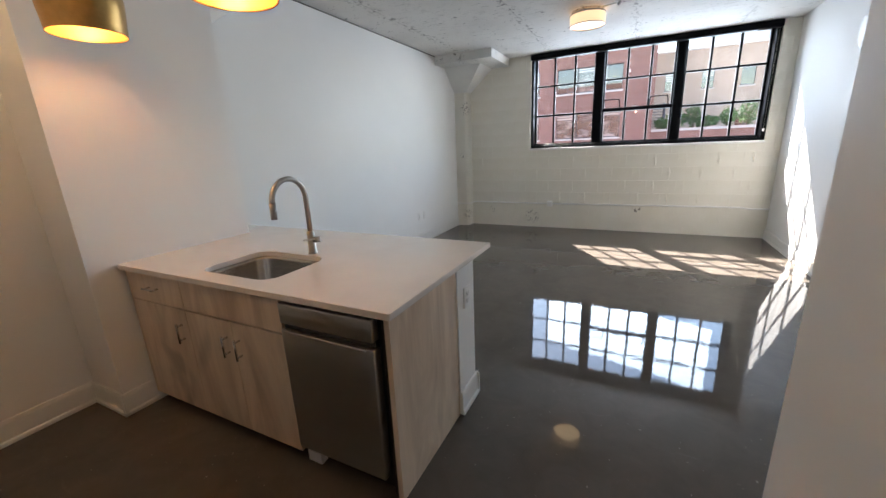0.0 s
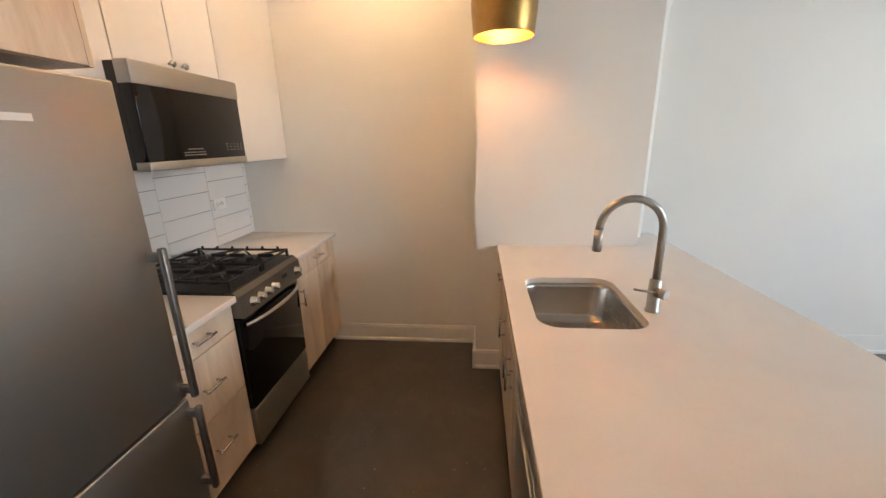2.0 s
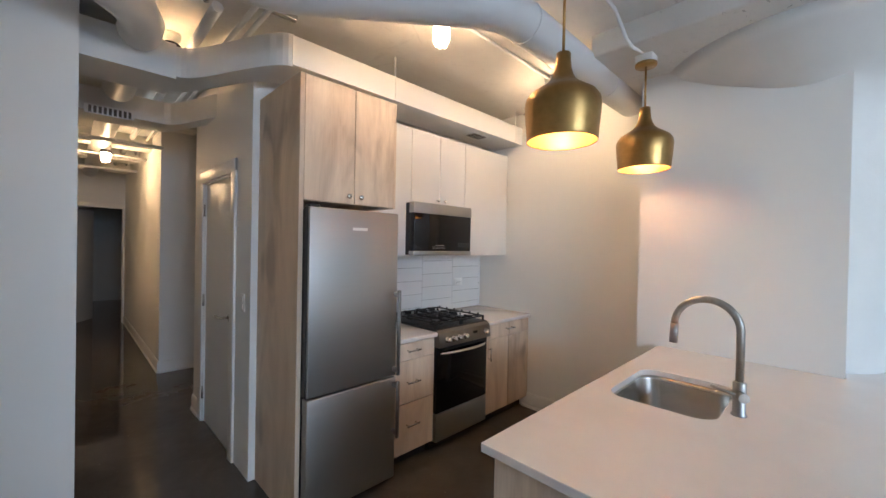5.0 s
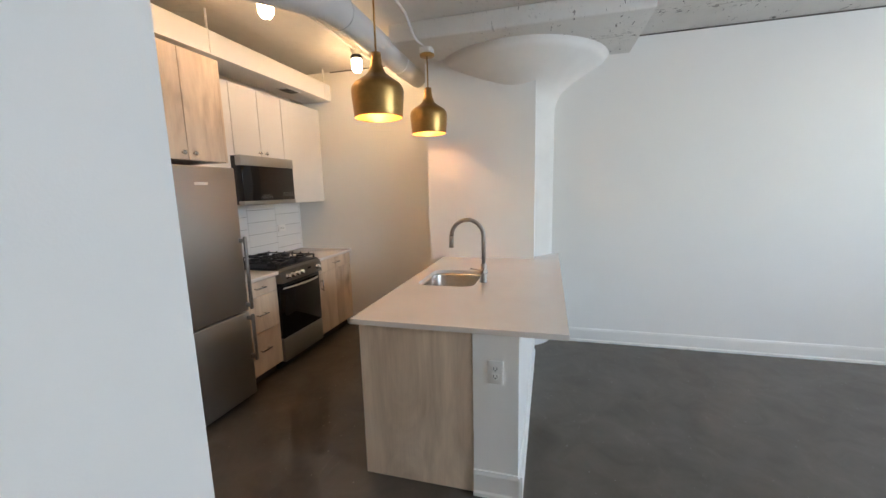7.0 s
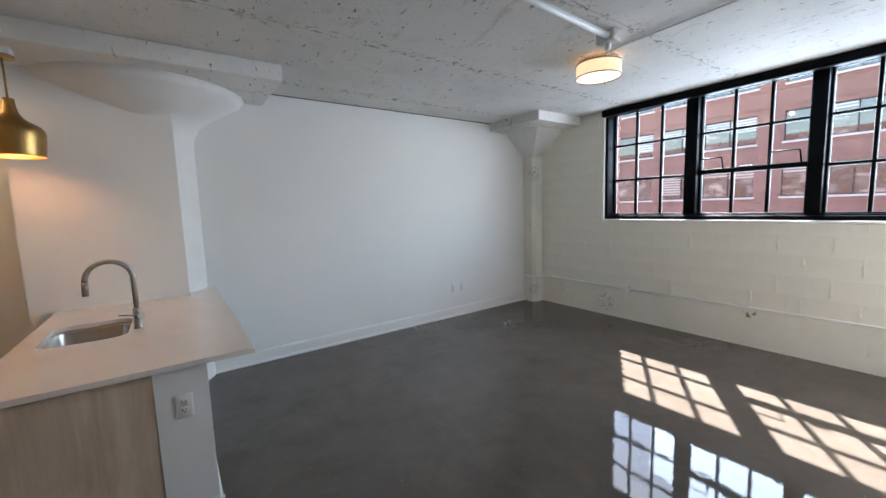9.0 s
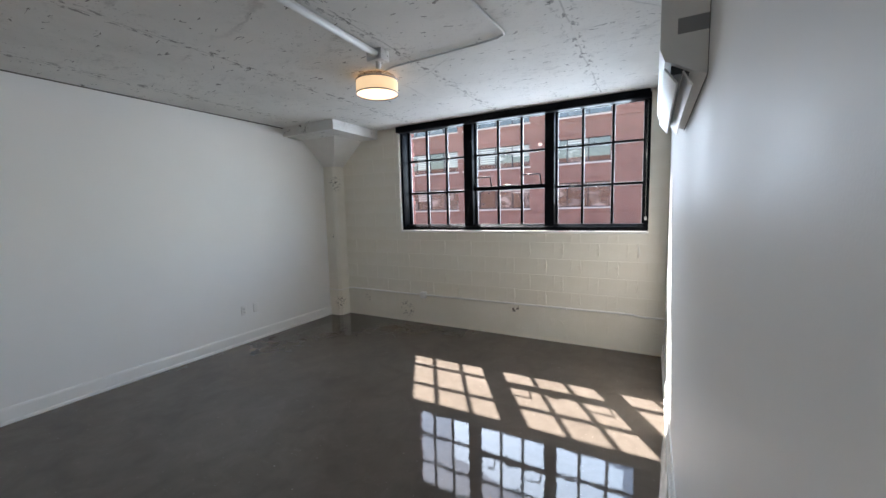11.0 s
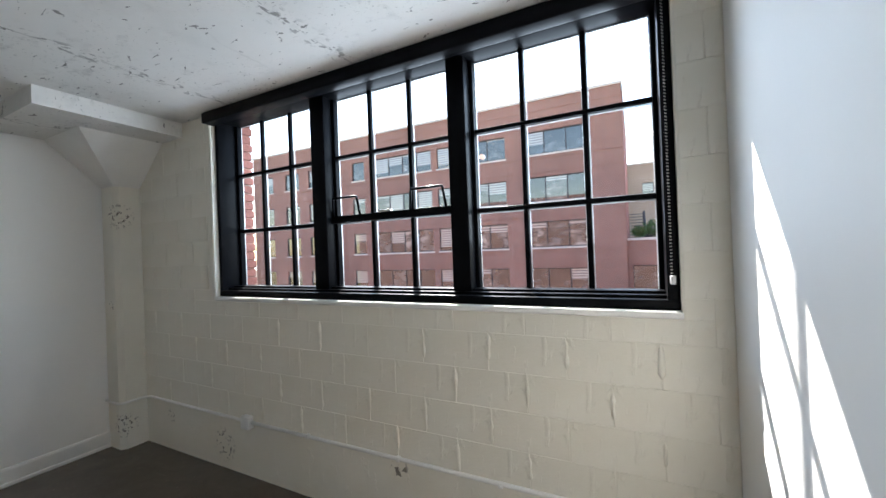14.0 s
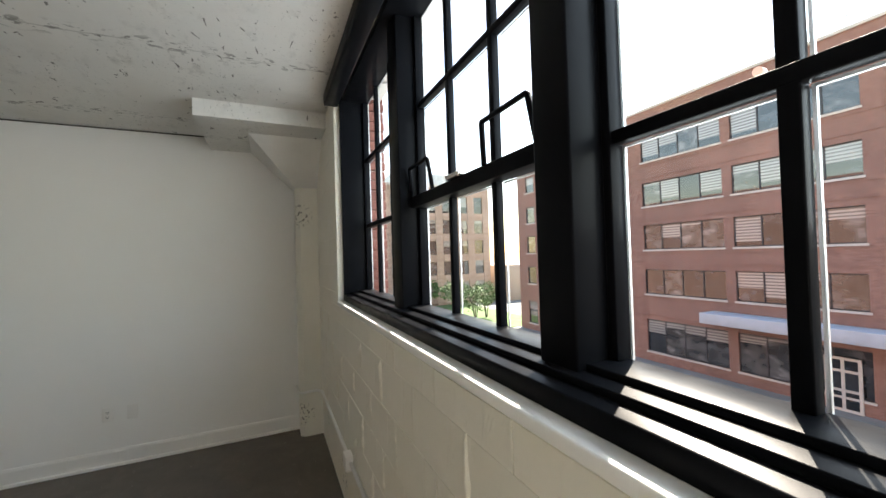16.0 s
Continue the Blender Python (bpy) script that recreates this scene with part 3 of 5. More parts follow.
wpart("frame_jamb", box((1.805, F0 + 0.002, OZ0 + 0.013), (OX1 - 0.0005, F1, OZ1 - 0.002), 0.004), BLACK_FRAME)
for x0, x1 in ((-0.405, -0.275), (0.705, 0.82)):
    wpart("mullion", box((x0, F0 + 0.075, OZ0 + 0.014), (x1, F1, OZ1 - 0.003), 0.005), BLACK_FRAME)
for k, (x0, x1, bars) in enumerate(SASHES):
    for z, h, y0 in ((2.402, 0.012, 7.462), (1.945 if k == 1 else 1.925, 0.026 if k == 1 else 0.014, 7.425 if k == 1 else 7.462)):
        wpart("glazing_bar", box((x0, y0, z - h), (x1, 7.493, z + h), 0.003), BLACK_FRAME)
    for x in bars:
        wpart("glazing_bar", box((x - 0.014, 7.464, GZ0), (x + 0.014, 7.491, GZ1), 0.003), BLACK_FRAME)
    for x in (x0, x1 - 0.022):
        wpart("sash_stile", box((x, 7.455, GZ0), (x + 0.022, 7.496, GZ1), 0.003), BLACK_FRAME)
    bm = bmesh.new()
    bm.faces.new([bm.verts.new(p) for p in ((x0, GY, GZ0 - 0.01), (x1, GY, GZ0 - 0.01), (x1, GY, GZ1 + 0.005), (x0, GY, GZ1 + 0.005))])
    pane = wpart("pane", bm, GLASS)
    pane.visible_shadow = False
for k, (x0, x1, bars) in enumerate(SASHES):
    mid = 1.945 if k == 1 else 1.925
    xs = [x0 + 0.022, bars[0] - 0.014, bars[0] + 0.014, bars[1] - 0.014, bars[1] + 0.014, x1 - 0.022]
    zs = [GZ0, mid - (0.026 if k == 1 else 0.014), mid + (0.026 if k == 1 else 0.014), 2.390, 2.414, GZ1]
    for a, b in zip(xs[::2], xs[1::2]):
        for c, d in zip(zs[::2], zs[1::2]):
            bm = box((a, 7.4935, c), (a + 0.005, 7.4995, d))
            box((b - 0.005, 7.4935, c), (b, 7.4995, d), bm=bm)
            box((a + 0.005, 7.4935, c), (b - 0.005, 7.4995, c + 0.005), bm=bm)
            box((a + 0.005, 7.4935, d - 0.005), (b - 0.005, 7.4995, d), bm=bm)
            wpart("glass_spacer", bm, SPACER, label="thin bright metal glazing spacer")
for x0, x1 in ((-0.255, -0.03), (0.40, 0.64)):
    pts = [(x0 - 0.01, 7.425, 1.965), (x0 + 0.005, 7.412, 2.09), (x0 + 0.012, 7.41, 2.096), (x1 - 0.012, 7.41, 2.096), (x1 - 0.005, 7.412, 2.09), (x1 + 0.01, 7.425, 1.965)]
    wpart("lift_handle", tube(pts, 0.009, 8), BLACK_FRAME, label="black bent-bar sash handle")
wpart("latch", box((0.15, 7.40, 1.965), (0.25, 7.43, 1.982), 0.004), CHROME, label="small metal sash latch")
sill_trim = structure("window_stool", box((OX0 - 0.005, 7.247, OZ0 - 0.02), (OX1 + 0.005, F1, OZ0 + 0.012), 0.006), PLASTER, "white painted narrow window sill", "window sill")
blind = empty("roller_blind", (0.22, 7.23, 2.84), "black roller blind rolled up in its cassette over the window", "blind")
wpart("cassette", box((-1.395, 7.185, 2.79), (1.845, 7.285, 2.878), 0.012), BLACK_FRAME, blind)
wpart("end_cap", box((-1.402, 7.19, 2.795), (-1.395, 7.28, 2.873), 0.003), BLACK_PLASTIC, blind)
chain = bmesh.new()
for side in (0.0, 0.009):
    for i in range(85):
        b = bmesh.new()
        bmesh.ops.create_icosphere(b, subdivisions=1, radius=0.003)
        bmesh.ops.translate(b, verts=b.verts[:], vec=(1.82 + side * 0.6, 7.27 + side, 1.54 + i * 0.0148))
        joined(chain, b)
wpart("bead_chain", chain, NICKEL, blind, "hanging metal bead chain")
wpart("chain_cleat", box((1.815, 7.262, 1.505), (1.838, 7.29, 1.545), 0.006), PLASTIC_WHITE, blind, "small white chain tensioner")


# ---- kitchen run ----
def bar_pull(parent, centre, length, axis, out):
    """A slim bar pull on two posts; axis x or z; out: the way it stands off."""
    c, o = Vector(centre), Vector(out)
    d = Vector((1, 0, 0)) if axis == "x" else Vector((0, 0, 1))
    bm = tube([c + o * 0.03 - d * length / 2, c + o * 0.03 + d * length / 2], 0.0055, 10)
    for s in (-0.36, 0.36):
        tube([c + d * length * s, c + o * 0.03 + d * length * s], 0.005, 8, bm)
    ob = part("handle", bm, CHROME, parent, "satin nickel bar pull")
    return ob


def knob(parent, centre, out):
    bm = lathe([(0, 0), (0.006, 0), (0.006, 0.012), (0.014, 0.018), (0.015, 0.024), (0.011, 0.029), (0, 0.030)], 16)
    bmesh.ops.transform(bm, matrix=Matrix.Translation(centre) @ Vector((0, 0, 1)).rotation_difference(Vector(out)).to_matrix().to_4x4(), verts=bm.verts[:])
    return part("knob", bm, CHROME, parent, "satin nickel round knob")


def front(parent, name, lo, hi, mat):
    return part(name, box(lo, hi, 0.0015, 1), mat, parent)


def at_world(ob, parent):
    ob.matrix_parent_inverse = parent.matrix_world.inverted()
    return ob


GAP = 0.003
# drawer base between fridge and range
base_l = new("drawer_cabinet")
tagged(base_l, "pale maple base cabinet with three drawers beside the range", "cabinet", "kitchen base cabinets")
part("body", box((-1.466, KY, 0.10), (-1.045, 0.155, 0.875)), WOOD_SIDE, base_l)
part("toe_kick", box((-1.466, KY, 0), (-1.045, 0.09, 0.10)), TOE_AND_GAP, base_l)
for z0, z1, hz in ((0.755, 0.872, 0.82), (0.455, 0.75, 0.60), (0.105, 0.45, 0.30)):
    d = front(base_l, "drawer", (-1.466 + GAP, 0.156, z0), (-1.045 - GAP, 0.176, z1), WOOD)
    bar_pull(d, (-1.25, 0.176, hz), 0.115, "x", (0, 1, 0))
top_l = tagged(part("worktop_short", box((-1.468, KY, 0.885), (-1.04, 0.205, 0.915), 0.003), QUARTZ), "short pale quartz worktop between fridge and range", "worktop")
# base right of the range
base_r = new("base_cabinet")
tagged(base_r, "pale maple base cabinet with one drawer over doors against the wall", "cabinet", "kitchen base cabinets")
part("body", box((WX, KY, 0.10), (-2.071, 0.155, 0.875)), WOOD_SIDE, base_r)
part("toe_kick", box((WX, KY, 0), (-2.071, 0.09, 0.10)), TOE_AND_GAP, base_r)
d = front(base_r, "drawer", (WX + 0.003, 0.156, 0.752), (-2.071 - GAP, 0.176, 0.872), WOOD)
bar_pull(d, (-2.40, 0.176, 0.82), 0.115, "x", (0, 1, 0))
d = front(base_r, "door", (-2.40, 0.156, 0.105), (-2.071 - GAP, 0.176, 0.747), WOOD)
bar_pull(d, (-2.11, 0.176, 0.63), 0.115, "z", (0, 1, 0))
front(base_r, "door", (WX + 0.003, 0.156, 0.105), (-2.40 - 2 * GAP, 0.176, 0.747), WOOD)
tagged(part("worktop_corner", box((WX, KY, 0.885), (-2.068, 0.205, 0.915), 0.003), QUARTZ), "pale quartz worktop beside the range against the wall", "worktop")

# tall fridge housing
housing = new("fridge_cabinet")
tagged(housing, "pale maple cabinet over the fridge with full side panel", "cabinet")
part("side_panel", box((-0.428, KY, 0), (-0.402, 0.205, 2.485), 0.001, 1), WOOD_SIDE, housing)
part("body", box((-1.055, KY, 1.795), (-0.428, 0.183, 2.485)), WOOD_SIDE, housing)
for x0, x1, kx in ((-0.742, -0.430, -0.70), (-1.037, -0.746, -0.782)):
    d = front(housing, "door", (x0, 0.184, 1.797), (x1, 0.205, 2.483), WOOD)
    knob(d, (kx, 0.205, 1.84), (0, 1, 0))
part("filler", box((-1.055, 0.17, 1.795), (-1.039, 0.203, 2.485)), WOOD_SIDE, housing)

# fridge-freezer
fridge = new("fridge")
tagged(fridge, "stainless steel fridge with a freezer drawer below, doors shut", "fridge")
part("body", box((-1.03, KY + 0.03, 0.02), (-0.435, 0.20, 1.747), 0.004), BLACK_PLASTIC, fridge, "dark grey cabinet sides")
d = part("fridge_door", box((-1.035, 0.205, 0.715), (-0.435, 0.268, 1.757), 0.008, 3), STEEL_V, fridge)
part("door_edge", box((-0.4349, 0.207, 0.716), (-0.4325, 0.252, 1.754)), BLACK_PLASTIC, d, "dark plastic door edge")


def fridge_handle(parent, z0, z1):
    bm = box((-1.026, 0.305, z0), (-1.004, 0.325, z1), 0.005)
    for z in (z0 + 0.03, z1 - 0.03):
        box((-1.024, 0.262, z - 0.015), (-1.006, 0.308, z + 0.015), 0.003, bm=bm)
    part("handle", bm, DARK_STEEL, parent, "steel upright bar handle")


fridge_handle(d, 0.73, 1.27)
part("badge", box((-0.80, 0.268, 1.637), (-0.70, 0.2695, 1.654)), PLASTIC_WHITE, d, "pale maker's badge, unreadable")
d = part("freezer_door", box((-1.035, 0.205, 0.055), (-0.435, 0.268, 0.705), 0.008, 3), STEEL_V, fridge)
fridge_handle(d, 0.33, 0.69)
for x in (-1.0, -0.47):
    part("foot", box((x - 0.02, 0.14, 0), (x + 0.02, 0.19, 0.03)), BLACK_PLASTIC, fridge)
part("hinge_cover", box((-0.50, 0.20, 1.757), (-0.44, 0.26, 1.772), 0.004), BLACK_PLASTIC, fridge)

# wall cabinets
UY = -0.105


def wall_cabinet(x0, x1, z0, z1, doors, label):
    ob = new("wall_cabinet")
    tagged(ob, label, "cabinet", "white wall cabinets")
    part("body", box((x0, KY, z0), (x1, UY - 0.021, z1)), CABINET_WHITE, ob)
    for a, b, k in doors:
        dd = front(ob, "door", (a + GAP, UY - 0.02, z0 + 0.001), (b - GAP, UY, z1 - 0.001), CABINET_WHITE)
        if k is not None:
            knob(dd, (k, UY, z0 + 0.042), (0, 1, 0))
    return ob


wall_cabinet(-1.447, -1.045, 1.472, 2.485, [(-1.447, -1.045, -1.417)], "narrow white wall cabinet with one door")
wall_cabinet(-2.078, -1.447, 1.893, 2.485, [(-1.762, -1.447, -1.733), (-2.078, -1.762, -1.813)], "white wall cabinet with two doors over the microwave")
wall_cabinet(WX, -2.078, 1.472, 2.485, [(WX + 0.003, -2.078, None)], "white wall cabinet with one plain door in the corner")

# microwave
mw = new("microwave")
tagged(mw, "black glass and steel microwave mounted under the wall cabinets", "microwave")
part("body", box((-2.052, KY, 1.482), (-1.397, -0.06, 1.890), 0.004), BLACK_PLASTIC, mw)
part("door", box((-2.054, -0.06, 1.51), (-1.395, -0.004, 1.891), 0.006), BLACK_GLASS, mw, "black glass door")
part("top_band", box((-2.056, -0.061, 1.808), (-1.393, -0.001, 1.893), 0.004), STEEL, mw, "brushed steel top band")
part("bottom_band", box((-2.056, -0.061, 1.478), (-1.393, -0.001, 1.514), 0.004), STEEL, mw, "brushed steel bottom band")
bm = bmesh.new()
for row, z in enumerate((1.56, 1.546, 1.534)):
    for i in range(8 if row else 1):
        w = 0.013 if row else 0.10
        x = -1.60 - i * 0.018 if row else -1.67
        box((x - w / 2, -0.004, z - 0.0022), (x + w / 2, -0.0033, z + 0.0022), bm=bm)
for row, z in enumerate((1.58, 1.566, 1.552)):
    for i in range(5):
        x = -1.90 - i * 0.03
        box((x - 0.006, -0.004, z - 0.002), (x + 0.006, -0.0033, z + 0.002), bm=bm)
tagged(part("key_marks", bm, PRINT, mw, "pale printed key marks"), "pale printed key marks", kind="stuff")

# range
RX0, RX1 = -2.066, -1.470
rng = new("gas_range")
tagged(rng, "stainless steel gas range with black grates, dark oven door", "cooker")
part("body", box((RX0, KY + 0.02, 0.06), (RX1, 0.15, 0.90), 0.003), BLACK_PLASTIC, rng)
part("cooktop", box((RX0, KY + 0.02, 0.90), (RX1, 0.19, 0.932), 0.008), BLACK_IRON, rng, "black enamelled hob top")
bm = bmesh.new()
prof = [(0.19, 0.925), (0.215, 0.905), (0.228, 0.80), (0.15, 0.80), (0.15, 0.925)]
vs = [[bm.verts.new((x, y, z)) for y, z in prof] for x in (RX0, RX1)]
for i in range(5):
    bm.faces.new((vs[0][i], vs[0][(i + 1) % 5], vs[1][(i + 1) % 5], vs[1][i]))
bm.faces.new(vs[0])
bm.faces.new(vs[1][::-1])
bmesh.ops.recalc_face_normals(bm, faces=bm.faces[:])
panel = part("control_panel", bm, RANGE_STEEL, rng, "dark brushed steel control panel")
for x in (-1.552, -1.617, -1.682, -1.747, -2.002):
    bm = lathe([(0, 0), (0.024, 0), (0.024, 0.006), (0.020, 0.008), (0.019, 0.030), (0.016, 0.034), (0, 0.035)], 20)
    bmesh.ops.transform(bm, matrix=Matrix.Translation((x, 0.222, 0.852)) @ Vector((0, 0, 1)).rotation_difference(Vector((0, 1, 0.12))).to_matrix().to_4x4(), verts=bm.verts[:])
    part("knob", bm, CHROME, panel, "steel control knob")
bm = box((-1.90, 0.222, 0.855), (-1.85, 0.2245, 0.875))
part("display", bm, BLACK_GLASS, panel, "small dark clock display")
d = part("oven_door", box((RX0 + 0.004, 0.15, 0.30), (RX1 - 0.004, 0.195, 0.79), 0.005), BLACK_GLASS, rng, "dark glass oven door")
pts = [(RX1 - 0.04 + (RX0 - RX1 + 0.08) * i / 14, 0.198 + 0.045 * math.sin(math.pi * i / 14) ** 0.5, 0.748) for i in range(15)]
part("handle", tube(pts, 0.012, 10), CHROME, d, "bowed steel oven handle")
part("drawer", box((RX0 + 0.004, 0.15, 0.085), (RX1 - 0.004, 0.195, 0.293), 0.004), STEEL, rng, "steel lower drawer")
part("toe_kick", box((RX0 + 0.02, KY + 0.05, 0), (RX1 - 0.02, 0.10, 0.085)), TOE_AND_GAP, rng)
for bx, by, br in ((-1.617, 0.03, 0.048), (-1.917, 0.03, 0.04), (-1.617, -0.27, 0.04), (-1.917, -0.27, 0.052), (-1.767, -0.12, 0.055)):
    bm = lathe([(0, 0.030), (br * 0.8, 0.030), (br, 0.024), (br, 0.012), (br * 1.25, 0.008), (br * 1.3, 0), (0, 0)], 20)
    bmesh.ops.translate(bm, verts=bm.verts[:], vec=(bx, by, 0.932))
    part("burner", bm, BLACK_IRON, rng, "black burner cap")
for gx0, gx1 in ((RX0 + 0.02, -1.772), (-1.764, RX1 - 0.02)):
    bm = bmesh.new()
    zt = 0.975
    gy0, gy1 = -0.40, 0.17
    for x in (gx0, gx1 - 0.012):
        box((x, gy0, zt - 0.012), (x + 0.012, gy1, zt), 0.002, 1, bm)
    for y in (gy0, (gy0 + gy1) / 2 - 0.006, gy1 - 0.012):
        box((gx0, y, zt - 0.012), (gx1, y + 0.012, zt), 0.002, 1, bm)
    cx = (gx0 + gx1) / 2
    for cy in (gy0 + 0.145, gy1 - 0.145):
        for a in range(4):
            v = Vector((math.cos(a * math.pi / 2 + 0.78), math.sin(a * math.pi / 2 + 0.78), 0))
            tube([Vector((cx, cy, zt - 0.006)) + v * 0.035, Vector((cx, cy, zt - 0.006)) + v * 0.165], 0.006, 6, bm)
        box((cx - 0.006, cy - 0.13, zt - 0.012), (cx + 0.006, cy - 0.04, zt + 0.008), 0.002, 1, bm)
        box((cx - 0.006, cy + 0.04, zt - 0.012), (cx + 0.006, cy + 0.13, zt + 0.008), 0.002, 1, bm)
    for x in (gx0, gx1 - 0.012):
        for y in (gy0, gy1 - 0.012):
            box((x, y, 0.931), (x + 0.012, y + 0.012, zt), bm=bm)
    for i in range(6):
        y = gy0 + 0.03 + i * 0.095
        box((gx0 + 0.002, y, zt - 0.002), (gx0 + 0.012, y + 0.012, zt + 0.014), 0.002, 1, bm)
        box((gx1 - 0.012, y, zt - 0.002), (gx1 - 0.002, y + 0.012, zt + 0.014), 0.002, 1, bm)
    part("grate", bm, BLACK_IRON, rng, "black cast iron grate")

# ---- island ----
CTZ = 0.91


def sheet_with_hole(outer, hole, z0, z1):
    """A slab with a hole: outer and hole are loops in plan."""
    bm = bmesh.new()
    edges = []
    for loop in (outer, hole):
        vs = [bm.verts.new((x, y, z1)) for x, y in loop]
        edges += [bm.edges.new((vs[i], vs[(i + 1) % len(vs)])) for i in range(len(vs))]
    bmesh.ops.triangle_fill(bm, use_beauty=True, edges=edges)
    res = bmesh.ops.extrude_face_region(bm, geom=bm.faces[:])
    bmesh.ops.translate(bm, verts=[g for g in res["geom"] if isinstance(g, bmesh.types.BMVert)], vec=(0, 0, z0 - z1))
    bmesh.ops.recalc_face_normals(bm, faces=bm.faces[:])
    return bm


def round_loop(x0, x1, y0, y1, r, n=7):
    out = []
    for cx, cy, a in ((x1 - r, y1 - r, 0), (x0 + r, y1 - r, 90), (x0 + r, y0 + r, 180), (x1 - r, y0 + r, 270)):
        for i in range(n + 1):
            t = radians(a + 90 * i / n)
            out.append((cx + r * math.cos(t), cy + r * math.sin(t)))
    return out


SX0, SX1, SY0, SY1 = -1.775, -1.245, 1.525, 1.935
outer = [(-2.37, 1.425), (-0.492, 1.425), (-0.489, 1.428), (-0.489, 2.522), (-0.492, 2.525), (-2.725, 2.525)]
outer += [(-2.80 + 0.338 * math.cos(radians(a)), 2.13 + 0.338 * math.sin(radians(a))) for a in (76, 65, 53, 40, 29)]
outer += [(-2.37, 2.300)]
bm = sheet_with_hole(outer, round_loop(SX0, SX1, SY0, SY1, 0.085), 0.88, CTZ)
worktop = tagged(part("island_worktop", bm, QUARTZ), "pale quartz island worktop with a sink cut-out", "worktop")
bev = worktop.modifiers.new("edge", "BEVEL")
bev.width, bev.segments, bev.limit_method, bev.angle_limit = 0.003, 2, "ANGLE", radians(50)

island = new("island_cabinet")
tagged(island, "pale maple island cabinets with a drawer, doors and end panel", "cabinet")
IY = 1.452
part("body", box((-2.36, IY + 0.022, 0.10), (-1.095, 2.07, 0.66)), WOOD_SIDE, island)
part("back_rail", box((-2.36, 2.0, 0.66), (-1.095, 2.07, 0.879)), WOOD_SIDE, island)
part("toe_kick", box((-2.36, IY + 0.07, 0), (-1.095, 2.07, 0.10)), TOE_AND_GAP, island)
part("filler", box((-2.36, IY + 0.001, 0.06), (-2.335, IY + 0.03, 0.878)), WOOD_SIDE, island)
d = front(island, "drawer", (-2.333, IY, 0.702), (-1.843 - GAP, IY + 0.021, 0.872), WOOD)
bar_pull(d, (-2.10, IY, 0.79), 0.115, "x", (0, -1, 0))
front(island, "sink_panel", (-1.843 + GAP, IY, 0.702), (-1.10, IY + 0.021, 0.872), WOOD)
d = front(island, "door", (-2.333, IY, 0.06), (-1.843 - GAP, IY + 0.021, 0.693), WOOD)
bar_pull(d, (-1.90, IY, 0.56), 0.115, "z", (0, -1, 0))
for x0, x1, kx in ((-1.843 + GAP, -1.472 - GAP, -1.52), (-1.472 + GAP, -1.10, -1.425)):
    d = front(island, "door", (x0, IY, 0.06), (x1, IY + 0.021, 0.693), WOOD)
    bar_pull(d, (kx, IY, 0.56), 0.115, "z", (0, -1, 0))
part("end_panel", box((-0.545, IY + 0.008, 0), (-0.52, 2.072, 0.879), 0.001, 1), WOOD, island, "tall maple end panel with knots")
# solid near-black filler; its colour stands in for shade in the slot
part("dark_gap", box((-0.575, IY + 0.03, 0), (-0.546, 2.0, 0.879)), TOE_AND_GAP, island)

dw = new("dishwasher")
tagged(dw, "stainless steel dishwasher built into the island, door shut", "dishwasher")
part("body", box((-1.09, IY + 0.03, 0.10), (-0.58, 2.02, 0.865)), BLACK_PLASTIC, dw)
d = part("door", box((-1.088, IY - 0.018, 0.11), (-0.585, IY + 0.028, 0.735), 0.006), STEEL, dw)
part("control_strip", box((-1.088, IY - 0.018, 0.765), (-0.585, IY + 0.028, 0.862), 0.006), STEEL, dw)
part("pocket_handle", box((-1.086, IY + 0.004, 0.734), (-0.587, IY + 0.029, 0.767)), BLACK_PLASTIC, dw, "dark recessed pocket handle")
part("pull_lip", box((-1.05, IY - 0.026, 0.722), (-0.62, IY - 0.012, 0.736), 0.004), STEEL, dw)
part("toe_kick", box((-1.09, IY + 0.06, 0), (-0.58, 2.0, 0.10)), TOE_AND_GAP, dw)
part("leveling_foot", box((-1.085, IY + 0.02, 0.0), (-1.00, IY + 0.06, 0.058)), PLASTIC_WHITE, dw, "pale plastic foot cover")

structure("knee_wall", box((-2.36, 2.075, 0), (-0.515, 2.30, 0.8785)), WALL, "white painted knee wall behind the island", "wall")
skirting("baseboard_knee_end", (-0.515, 2.075), (-0.515, 2.322), (1, 0))
skirting("baseboard_knee", (-2.36, 2.30), (-0.493, 2.30), (0, 1))


def outlet(name, place, out, label, slots=2):
    """A duplex outlet on a wall plate; out: the way it faces."""
    o = Vector(out)
    ob = new(name)
    ob.matrix_world = Matrix.Translation(place) @ Vector((0, -1, 0)).rotation_difference(o).to_matrix().to_4x4()
    tagged(ob, label, "outlet")
    part("plate", box((-0.038, -0.007, -0.060), (0.038, 0, 0.060), 0.003), PLASTIC_WHITE, ob)
    for z in (-0.02, 0.02):
        if slots:
            f = part("socket", box((-0.017, -0.009, z - 0.014), (0.017, -0.006, z + 0.014), 0.004), PLASTIC_WHITE, ob)
            bm = box((-0.0095, -0.0097, z - 0.004), (-0.0062, -0.0089, z + 0.008))
            box((0.0062, -0.0097, z - 0.004), (0.0095, -0.0089, z + 0.008), bm=bm)
            box((-0.003, -0.0097, z - 0.012), (0.003, -0.0089, z - 0.006), bm=bm)
            slot = part("slot", bm, BLACK_PLASTIC, ob)
    return ob


outlet("outlet", (-0.515, 2.188, 0.683), (1, 0, 0), "white duplex outlet on the end of the knee wall")
outlet("outlet", (WX, 5.54, 0.435), (1, 0, 0), "white outlet plate low on the living room wall")
